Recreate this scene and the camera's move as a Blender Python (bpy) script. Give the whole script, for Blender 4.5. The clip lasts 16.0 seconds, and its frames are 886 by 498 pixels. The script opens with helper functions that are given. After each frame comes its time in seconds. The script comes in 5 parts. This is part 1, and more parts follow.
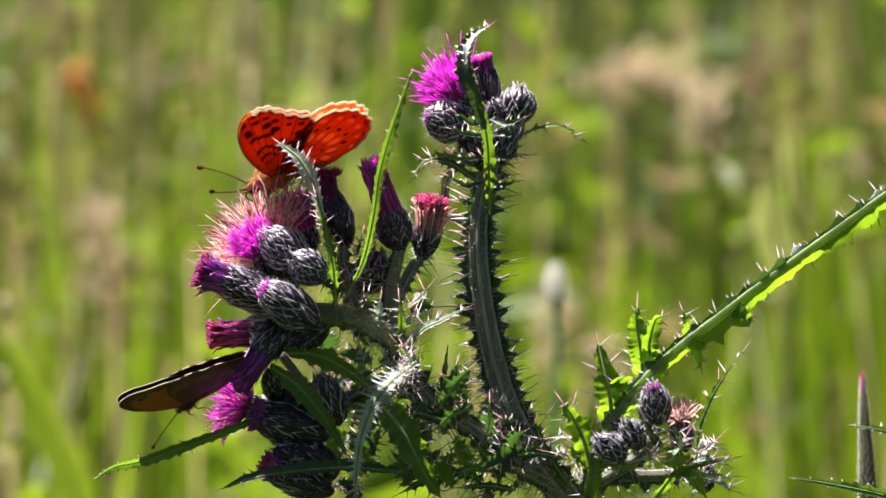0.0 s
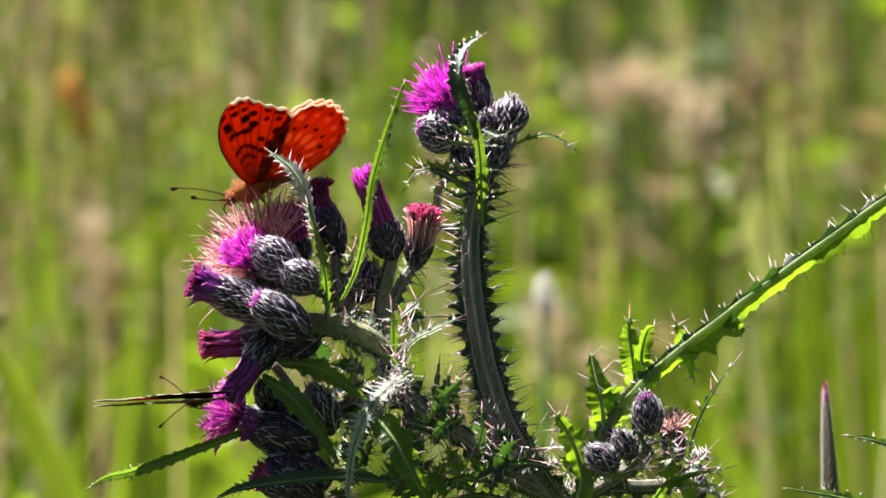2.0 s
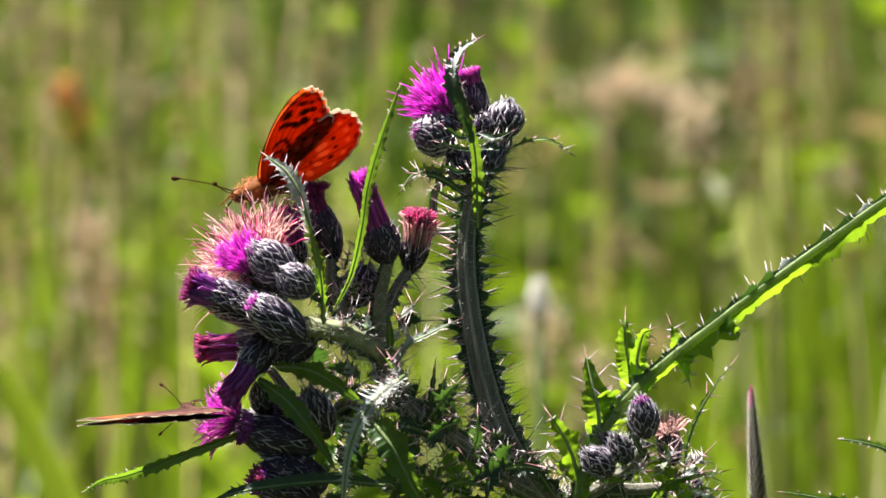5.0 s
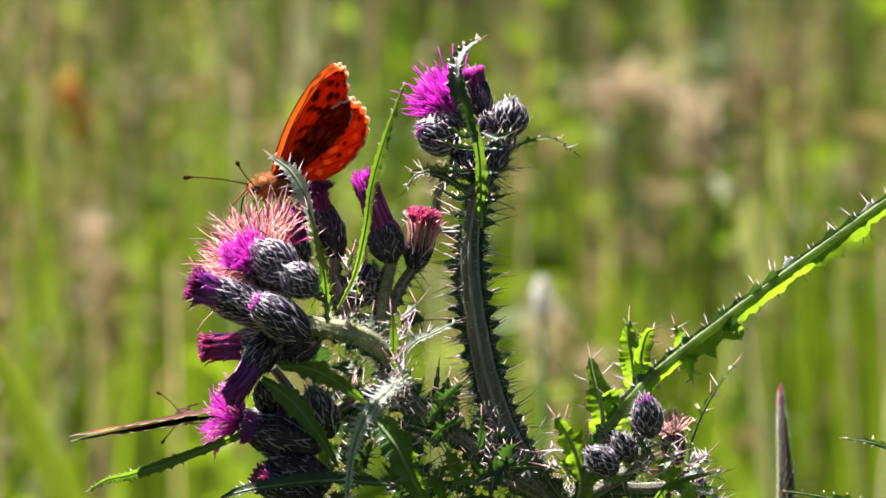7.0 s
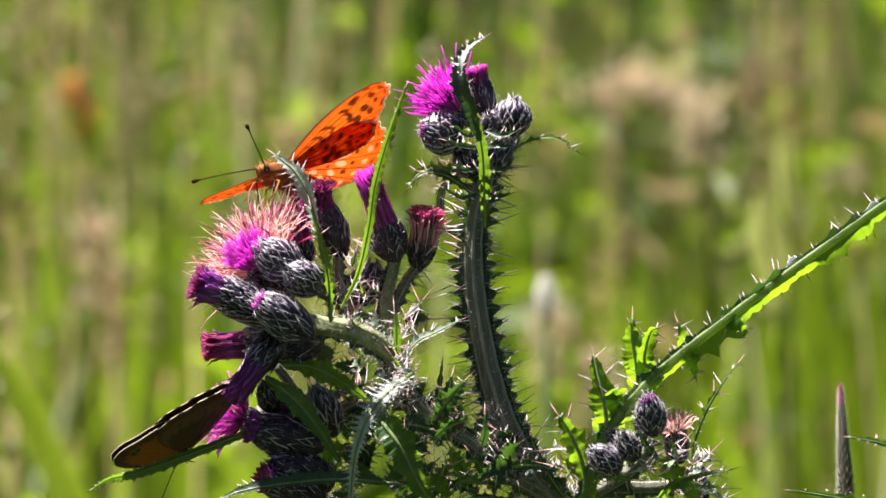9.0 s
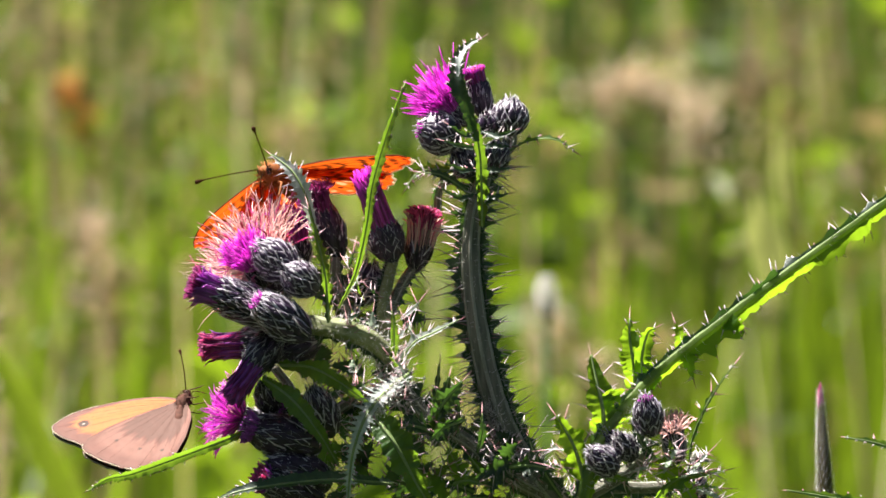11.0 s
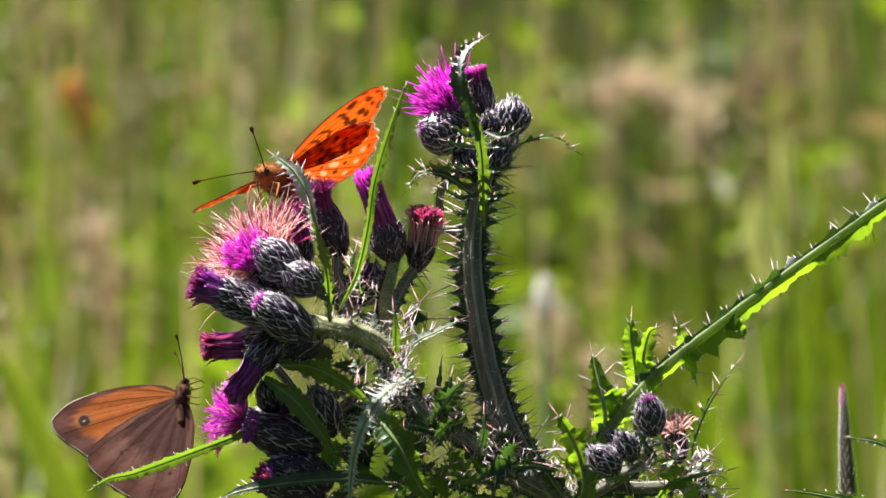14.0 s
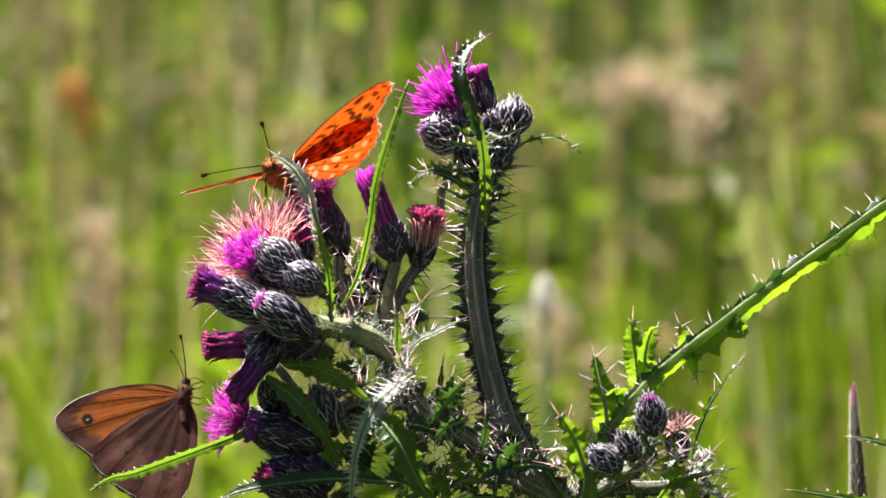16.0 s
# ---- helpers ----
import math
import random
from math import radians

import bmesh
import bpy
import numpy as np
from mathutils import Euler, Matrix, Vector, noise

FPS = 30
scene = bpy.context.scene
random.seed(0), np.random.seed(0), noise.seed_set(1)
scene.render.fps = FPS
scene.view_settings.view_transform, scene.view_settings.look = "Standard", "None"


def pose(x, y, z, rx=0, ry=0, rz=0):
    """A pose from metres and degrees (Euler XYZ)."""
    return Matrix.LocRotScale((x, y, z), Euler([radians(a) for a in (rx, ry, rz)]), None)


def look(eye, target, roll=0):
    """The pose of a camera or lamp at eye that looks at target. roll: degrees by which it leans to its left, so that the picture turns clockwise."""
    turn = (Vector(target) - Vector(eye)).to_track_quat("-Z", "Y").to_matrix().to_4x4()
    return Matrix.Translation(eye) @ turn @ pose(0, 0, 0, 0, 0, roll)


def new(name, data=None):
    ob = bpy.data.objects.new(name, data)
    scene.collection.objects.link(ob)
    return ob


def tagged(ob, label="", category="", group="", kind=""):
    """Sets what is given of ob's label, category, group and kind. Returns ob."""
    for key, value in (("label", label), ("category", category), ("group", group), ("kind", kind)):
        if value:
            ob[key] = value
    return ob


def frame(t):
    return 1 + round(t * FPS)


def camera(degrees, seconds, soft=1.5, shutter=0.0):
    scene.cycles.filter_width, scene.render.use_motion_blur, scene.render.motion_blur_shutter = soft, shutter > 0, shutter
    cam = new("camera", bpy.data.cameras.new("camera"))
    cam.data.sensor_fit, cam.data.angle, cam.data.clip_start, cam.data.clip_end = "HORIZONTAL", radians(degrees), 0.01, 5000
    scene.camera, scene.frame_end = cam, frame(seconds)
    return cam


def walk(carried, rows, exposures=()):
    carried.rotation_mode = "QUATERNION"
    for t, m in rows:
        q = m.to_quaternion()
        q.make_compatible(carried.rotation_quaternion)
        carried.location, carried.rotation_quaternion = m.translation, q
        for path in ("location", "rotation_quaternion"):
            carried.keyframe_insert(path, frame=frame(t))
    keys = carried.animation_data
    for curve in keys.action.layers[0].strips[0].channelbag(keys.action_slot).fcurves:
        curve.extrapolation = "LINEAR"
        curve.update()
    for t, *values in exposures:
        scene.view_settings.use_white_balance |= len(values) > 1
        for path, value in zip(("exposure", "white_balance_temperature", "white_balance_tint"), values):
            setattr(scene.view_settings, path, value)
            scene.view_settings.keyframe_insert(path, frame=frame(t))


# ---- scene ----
# ---- camera ----
EYE = Vector((0.0, -1.989, 1.35))
AXIS = pose(0, 0, 0, 84).to_3x3()
UNIT = 5e-5                      # one plan unit: 0.1 mm at 2 m from the eye
STEP = math.degrees(UNIT)

cam = camera(4.4896, 16.0, soft=1.6)
cam.data.dof.use_dof = True
cam.data.dof.focus_distance = 2.0
cam.data.dof.aperture_fstop = 66

# slow drift of a hand-held long lens: seconds, plan units sideways, plan units up
DRIFT = ((0, 8.6, -20.8), (0.5, 2, -19.6), (1, -0.8, -13), (1.5, -4.6, -7.6), (2, -5.2, -3), (2.5, -5, 0.4),
         (3, -10.2, 3.6), (3.5, -10.2, 3.4), (4, -16.6, 4.2), (5.2, -12, 3), (6.3, -9, 1.5), (6.5, -5.8, 1.6),
         (7, -6, 2), (7.5, -6.4, 2.6), (8, -3, 1.6), (8.5, -2, 0.6), (9, 0, 0), (9.2, -1, 0), (10.2, -3, 0.3),
         (11.3, -5, 0.6), (11.5, -4.6, 0.6), (12, -3, 0), (12.5, -2, 0.2), (13, -1.2, 0.6), (13.5, 0, -0.4),
         (14, -1.6, 0.2), (14.5, 0, 0.2), (15, -3, 1), (15.5, 0, 0), (16, 1, -0.6))
GAIN = 1.8
walk(cam, [(t, pose(*EYE, 84 + v * STEP, 0, u * STEP)) for t, u, v in DRIFT],
     [(t, GAIN + g) for t, g in ((0, 0), (9.2, 0), (11.5, 0.06), (12.5, 0.03), (13.0, 0), (13.5, -0.06), (14.5, -0.17), (15.0, -0.17), (15.5, -0.08), (16, 0))])

# ---- light ----
SUN_TURN, SUN_UP = -58, 66
world = bpy.data.worlds.new("sky")
scene.world = world
world.use_nodes = True
sky = world.node_tree.nodes.new("ShaderNodeTexSky")
sky.sky_type, sky.sun_disc = "NISHITA", False
sky.sun_elevation, sky.sun_rotation = radians(SUN_UP), radians(SUN_TURN)
world.node_tree.links.new(sky.outputs[0], world.node_tree.nodes["Background"].inputs[0])
world.node_tree.nodes["Background"].inputs[1].default_value = 0.014
sun = new("sun", bpy.data.lights.new("sun", "SUN"))
sun.data.energy, sun.data.angle, sun.data.color = 5.0, radians(0.6), (1.0, 0.96, 0.87)
toward = Vector((math.sin(radians(SUN_TURN)) * math.cos(radians(SUN_UP)), math.cos(radians(SUN_TURN)) * math.cos(radians(SUN_UP)), math.sin(radians(SUN_UP))))
sun.matrix_world = look(toward * 30, (0, 0, 0))


# ---- materials ----
def mat(name, dark, light, rough=0.5, scale=400.0, through_col=None, through_part=0.0, bump=0.25, island=0.0, obj=0.0, sheen=0.3, metal=0.0, stretch=(1, 1, 1), shine=(1, 1, 1)):
    """A surface that varies between two colours at two scales; through_part of the light passes through, tinted."""
    m = bpy.data.materials.new(name)
    m.use_nodes = True
    nt = m.node_tree
    n, link = nt.nodes, nt.links.new
    bsdf, out = n["Principled BSDF"], n["Material Output"]
    co = n.new("ShaderNodeTexCoord")
    mp = n.new("ShaderNodeMapping")
    mp.inputs["Scale"].default_value = stretch
    link(co.outputs["Object"], mp.inputs[0])
    big, fine = n.new("ShaderNodeTexNoise"), n.new("ShaderNodeTexNoise")
    big.inputs["Scale"].default_value, big.inputs["Detail"].default_value = scale, 4
    fine.inputs["Scale"].default_value, fine.inputs["Detail"].default_value = scale * 7, 3
    link(mp.outputs[0], big.inputs[0])
    link(mp.outputs[0], fine.inputs[0])
    ramp = n.new("ShaderNodeValToRGB")
    ramp.color_ramp.elements[0].position, ramp.color_ramp.elements[1].position = 0.32, 0.68
    ramp.color_ramp.elements[0].color, ramp.color_ramp.elements[1].color = (*dark, 1), (*light, 1)
    add = n.new("ShaderNodeMath")
    add.operation, add.inputs[1].default_value = "MULTIPLY_ADD", 0.75
    fadd = n.new("ShaderNodeMath")
    fadd.operation, fadd.inputs[1].default_value = "MULTIPLY", 0.25
    link(fine.outputs[0], fadd.inputs[0])
    link(big.outputs[0], add.inputs[0])
    link(fadd.outputs[0], add.inputs[2])
    link(add.outputs[0], ramp.inputs[0])
    col = ramp.outputs[0]
    if island or obj:
        hsv = n.new("ShaderNodeHueSaturation")
        rnd = n.new("ShaderNodeNewGeometry").outputs["Random Per Island"] if island else n.new("ShaderNodeObjectInfo").outputs["Random"]
        mr = n.new("ShaderNodeMapRange")
        mr.inputs["To Min"].default_value, mr.inputs["To Max"].default_value = 1 - (island or obj), 1 + (island or obj)
        link(rnd, mr.inputs[0])
        link(mr.outputs[0], hsv.inputs["Value"])
        link(col, hsv.inputs["Color"])
        col = hsv.outputs[0]
    link(col, bsdf.inputs["Base Color"])
    bsdf.inputs["Roughness"].default_value, bsdf.inputs["Metallic"].default_value = rough, metal
    bsdf.inputs["Specular IOR Level"].default_value = sheen
    bsdf.inputs["Specular Tint"].default_value = (*shine, 1)
    if bump:
        b = n.new("ShaderNodeBump")
        b.inputs["Strength"].default_value, b.inputs["Distance"].default_value = bump, 0.0004
        link(add.outputs[0], b.inputs["Height"])
        link(b.outputs[0], bsdf.inputs["Normal"])
    if through_part:
        tr, mix = n.new("ShaderNodeBsdfTranslucent"), n.new("ShaderNodeMixShader")
        tint = n.new("ShaderNodeMix")
        tint.data_type, tint.blend_type, tint.inputs[0].default_value = "RGBA", "MULTIPLY", 0.5
        link(col, tint.inputs[6])
        bright = n.new("ShaderNodeMixRGB")
        bright.blend_type, bright.inputs[0].default_value = "MULTIPLY", 1.0
        bright.inputs[1].default_value = (*through_col, 1)
        vary = n.new("ShaderNodeMapRange")
        vary.inputs["To Min"].default_value, vary.inputs["To Max"].default_value = 0.65, 1.25
        link(add.outputs[0], vary.inputs[0])
        link(vary.outputs[0], bright.inputs[2])
        link(bright.outputs[0], tr.inputs[0])
        n.remove(tint)
        if island:
            h2 = n.new("ShaderNodeHueSaturation")
            link(mr.outputs[0], h2.inputs["Value"])
            link(bright.outputs[0], h2.inputs["Color"])
            link(h2.outputs[0], tr.inputs[0])
        mix.inputs[0].default_value = through_part
        link(bsdf.outputs[0], mix.inputs[1])
        link(tr.outputs[0], mix.inputs[2])
        link(mix.outputs[0], out.inputs[0])
    return m


LEAF = mat("thistle leaf", (0.03, 0.08, 0.02), (0.075, 0.15, 0.035), 0.35, 350, (0.25, 0.43, 0.025), 0.5, 0.5, sheen=0.6)
# darker, bluer leaf: the tone of leaves in shade is put into the colour
LEAF_DARK = mat("shade-toned thistle leaf", (0.02, 0.036, 0.029), (0.05, 0.075, 0.056), 0.4, 350, (0.1, 0.22, 0.025), 0.3, 0.6, sheen=0.6)
WOOLLY = mat("woolly leaf", (0.3, 0.36, 0.34), (0.78, 0.8, 0.82), 0.7, 700, (0.55, 0.66, 0.5), 0.45, 0.9)
RIB = mat("leaf rib", (0.16, 0.24, 0.08), (0.3, 0.38, 0.16), 0.5, 500, bump=0.3)
STEM = mat("stem groove", (0.09, 0.1, 0.07), (0.28, 0.26, 0.21), 0.5, 300, bump=0.8, stretch=(3, 3, 0.25))
STEM_RIDGE = mat("pale stem ridge", (0.2, 0.22, 0.15), (0.5, 0.48, 0.42), 0.42, 420, (0.4, 0.42, 0.3), 0.2, 0.8, sheen=0.7, stretch=(3, 3, 0.2))
PALE_STEM = mat("pale stem", (0.16, 0.19, 0.08), (0.42, 0.44, 0.26), 0.55, 500, (0.4, 0.46, 0.2), 0.2, 0.6)
ARM_STEM = mat("pale green branch", (0.12, 0.18, 0.04), (0.26, 0.36, 0.12), 0.5, 300, (0.4, 0.56, 0.08), 0.45, 0.5, sheen=0.35, stretch=(0.4, 3, 0.6))
YOUNG = mat("young thistle leaf", (0.05, 0.13, 0.02), (0.1, 0.2, 0.035), 0.5, 350, (0.34, 0.56, 0.02), 0.62, 0.5, sheen=0.3)
SPINE = mat("spine", (0.6, 0.48, 0.54), (0.86, 0.77, 0.84), 0.35, 900, (0.9, 0.74, 0.8), 0.4, 0, sheen=0.5, island=0.25)
RED_SPINE = mat("red spine", (0.3, 0.1, 0.13), (0.58, 0.34, 0.36), 0.4, 900, bump=0, island=0.3)
HAIR = mat("white hair", (0.65, 0.62, 0.6), (0.88, 0.86, 0.86), 0.4, 900, (0.9, 0.86, 0.86), 0.6, 0)
CORE = mat("involucre", (0.012, 0.012, 0.015), (0.035, 0.035, 0.04), 0.6, 900)
BRACT = mat("bract", (0.007, 0.005, 0.013), (0.06, 0.032, 0.075), 0.36, 900, (0.16, 0.07, 0.16), 0.12, 0.3, island=0.6, obj=0.6, sheen=0.55)
WOOL = mat("bract wool", (0.4, 0.35, 0.46), (0.9, 0.86, 0.92), 0.5, 1200, (0.8, 0.76, 0.8), 0.3, 0, island=0.4)
MAGENTA = mat("magenta floret", (0.55, 0.08, 0.5), (0.78, 0.2, 0.74), 0.4, 500, (1.0, 0.2, 0.92), 0.55, 0.1, island=0.35)
PURPLE = mat("dark purple floret", (0.2, 0.03, 0.13), (0.42, 0.09, 0.3), 0.4, 500, (0.66, 0.08, 0.4), 0.42, 0.1, island=0.5)
ROSE = mat("wilted rose floret", (0.45, 0.07, 0.24), (0.72, 0.22, 0.46), 0.45, 500, (0.95, 0.22, 0.5), 0.5, 0.1, island=0.45)
FADED = mat("faded floret", (0.68, 0.42, 0.46), (0.9, 0.76, 0.74), 0.45, 600, (0.98, 0.74, 0.7), 0.55, 0.1, island=0.4)
CRIMSON = mat("withered crimson floret", (0.2, 0.04, 0.06), (0.42, 0.12, 0.14), 0.5, 600, (0.5, 0.08, 0.1), 0.35, 0.1, island=0.4)
VIOLET = mat("violet floret", (0.3, 0.07, 0.38), (0.56, 0.2, 0.6), 0.38, 500, (0.6, 0.1, 0.66), 0.45, 0.2, island=0.4)


# ---- building helpers ----
def spot(x, y, d=0.0):
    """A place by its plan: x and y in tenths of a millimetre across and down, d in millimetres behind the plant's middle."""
    return EYE + AXIS @ Vector(((x - 784) * UNIT, (441 - y) * UNIT, -1)) * (2.0 + d / 1000)


class Shape:
    def __init__(self):
        self.v, self.f, self.m = [], [], []

    def add(self, verts, faces, mi=0):
        k = len(self.v)
        self.v += [tuple(p) for p in verts]
        self.f += [tuple(i + k for i in q) for q in faces]
        self.m += [mi] * len(faces)


MANY = ("spines", "hairs", "bracts", "bract_wool", "florets", "fur", "spikelets", "bristles", "panicle")


def part(name, s, mats, parent=None, label="", flat=False):
    """Links a shape as one mesh object, under a thing or a part; its verts are in the parent's space."""
    me = bpy.data.meshes.new(name)
    me.from_pydata(s.v, [], s.f)
    for m in (mats if isinstance(mats, (list, tuple)) else [mats]):
        me.materials.append(m)
    me.polygons.foreach_set("material_index", s.m)
    me.polygons.foreach_set("use_smooth", [not flat] * len(s.f))
    me.update()
    ob = new(name, me)
    ob.parent = parent
    return tagged(ob, label, kind="stuff" if name in MANY else "")


def thing(name, at, label, category, group="", kind=""):
    ob = new(name)
    ob.empty_display_size = 0.005
    ob.location = at
    return tagged(ob, label, category, group, kind)


def glide(pts, n):
    """n + 1 points along a smooth curve through pts."""
    pts = [Vector(p) for p in pts]
    if len(pts) == 2:
        return [pts[0].lerp(pts[1], i / n) for i in range(n + 1)]
    q = [pts[0] * 2 - pts[1]] + pts + [pts[-1] * 2 - pts[-2]]
    out, segs = [], len(pts) - 1
    for i in range(n + 1):
        u = i / n * segs
        k = min(int(u), segs - 1)
        u -= k
        a, b, c, d = q[k:k + 4]
        out.append(0.5 * (2 * b + (c - a) * u + (2 * a - 5 * b + 4 * c - d) * u * u + (3 * b - a - 3 * c + d) * u ** 3))
    return out


def tangents(pts):
    return [(pts[min(i + 1, len(pts) - 1)] - pts[max(i - 1, 0)]).normalized() for i in range(len(pts))]


def tube(s, pts, rad, n=8, mi=0, ribs=0.0, ridged=False):
    """A round sweep; rad is one radius, or one for each point. Ribs: the depth of the grooves, as a part of the radius."""
    tan = tangents(pts)
    side = tan[0].orthogonal().normalized()
    verts, faces = [], []
    for i, p in enumerate(pts):
        side = (side - tan[i] * side.dot(tan[i])).normalized()
        up = tan[i].cross(side)
        r = rad[i] if isinstance(rad, (list, tuple)) else rad
        for j in range(n):
            a = j / n * math.tau
            rr = r * (1 - ribs * (j % 3 == 2)) if ridged else r * (1 - ribs * (j % 2))
            verts.append(p + (side * math.cos(a) + up * math.sin(a)) * rr)
    for i in range(len(pts) - 1):
        for j in range(n):
            faces.append((i * n + j, i * n + (j + 1) % n, (i + 1) * n + (j + 1) % n, (i + 1) * n + j))
    faces.append(tuple(range(n - 1, -1, -1)))
    faces.append(tuple((len(pts) - 1) * n + j for j in range(n)))
    k = len(s.m)
    s.add(verts, faces, mi)
    if ridged:
        for q in range((len(pts) - 1) * n):
            s.m[k + q] = 1 if q % n % 3 == 0 else 0


def cone(s, a, b, r, mi=0):
    d = (b - a).normalized()
    u = d.orthogonal().normalized()
    w = d.cross(u)
    s.add([a + u * r, a - u * r * 0.5 + w * r * 0.87, a - u * r * 0.5 - w * r * 0.87, b], [(0, 1, 3), (1, 2, 3), (2, 0, 3)], mi)


def any_dir(rnd):
    return Vector((rnd.gauss(0, 1), rnd.gauss(0, 1), rnd.gauss(0, 1))).normalized()


def leaf(parent, pts, width, face, teeth=10, fold=0.35, depth=0.55, spine=3.0, mats=None, seed=0, full=0.45, label="", rib=True, name="leaf", lobes=0):
    """A spiny-toothed leaf along pts; width in mm, face: where its upper side looks; spine: the spines' length in mm; lobes: how many it has on each side."""
    rnd = random.Random(seed + 11)
    n = teeth * 6
    line = glide(pts, n)
    tan = tangents(line)
    face = Vector(face)
    s, sp = Shape(), Shape()
    verts, faces = [], []
    phase = {-1: rnd.random() * 0.6, 1: rnd.random() * 0.6}
    size = {(sg, k): rnd.choice((0.3, 0.6, 0.8, 1.0, 1.2)) for sg in (-1, 1) for k in range(teeth + 2)}
    wave = {(sg, k): rnd.uniform(-0.75, 0.75) for sg in (-1, 1) for k in range(max(lobes, teeth) + 2)}
    for i, p in enumerate(line):
        u = i / n
        side = tan[i].cross(face).normalized()
        nor = side.cross(tan[i]).normalized()
        prof = max(0.05, min(1, (u + 0.08) / full) ** 0.6 * min(1, (1.02 - u) / (1 - full)) ** 0.75)
        row = []
        for sg in (-1, 1):
            cell = int(u * teeth + phase[sg])
            ph = (u * teeth + phase[sg]) % 1.0
            saw = ((ph / 0.78) ** 2.0 if ph < 0.78 else (1 - ph) / 0.22) * size[sg, cell]
            big, lift = 1.0, 0.0
            if lobes:
                lp = (u * lobes + phase[sg]) % 1.0
                big = (lp / 0.7) ** 1.3 if lp < 0.7 else ((1 - lp) / 0.3) ** 0.8
                lift = wave[sg, int(u * lobes + phase[sg])] * big
            w = width * 0.0005 * prof * (1 - depth * 0.78 + depth * 0.78 * (saw * 0.45 + 0.7 * big if lobes else saw)) * rnd.uniform(0.92, 1.08)
            lift = (fold + lift + rnd.uniform(-0.14, 0.14) + 0.3 * wave[sg, cell] * saw) * w
            fwd = tan[i] * w * 0.3
            e = p + side * sg * w + nor * lift + fwd * 0.6
            m = p + side * sg * w * 0.5 + nor * lift * 0.3 + fwd * 0.15
            row.append((e, m))
            if 0.6 < ph < 0.92 and spine and rnd.random() < 0.5:
                out = (side * sg + tan[i] * rnd.uniform(0.1, 0.9) + nor * rnd.uniform(-0.4, 0.7)).normalized()
                cone(sp, e - out * 0.0002, e + out * spine * 0.001 * rnd.choice((0.25, 0.35, 0.5, 0.95)), 0.00015, 0 if rnd.random() < 0.72 else 1)
        verts += [row[0][0], row[0][1], p, row[1][1], row[1][0]]
    for i in range(n):
        for j in range(4):
            a = i * 5 + j
            faces.append((a, a + 1, a + 6, a + 5))
    s.add(verts, faces)
    if spine:
        cone(sp, line[-2], line[-1] + tan[-1] * spine * 0.0009, 0.00015, 1)
    ob = part(name, s, mats or LEAF, parent, label)
    if rib:
        r = Shape()
        tube(r, [p + Vector(face).normalized() * 0.00012 for p in line[::2]], [width * 0.00005 * (1.15 - i / n * 2) + 0.00006 for i in range(len(line[::2]))], 6)
        part("midrib", r, RIB, ob)
    if spine:
        part("spines", sp, [SPINE, RED_SPINE], ob)
    return ob


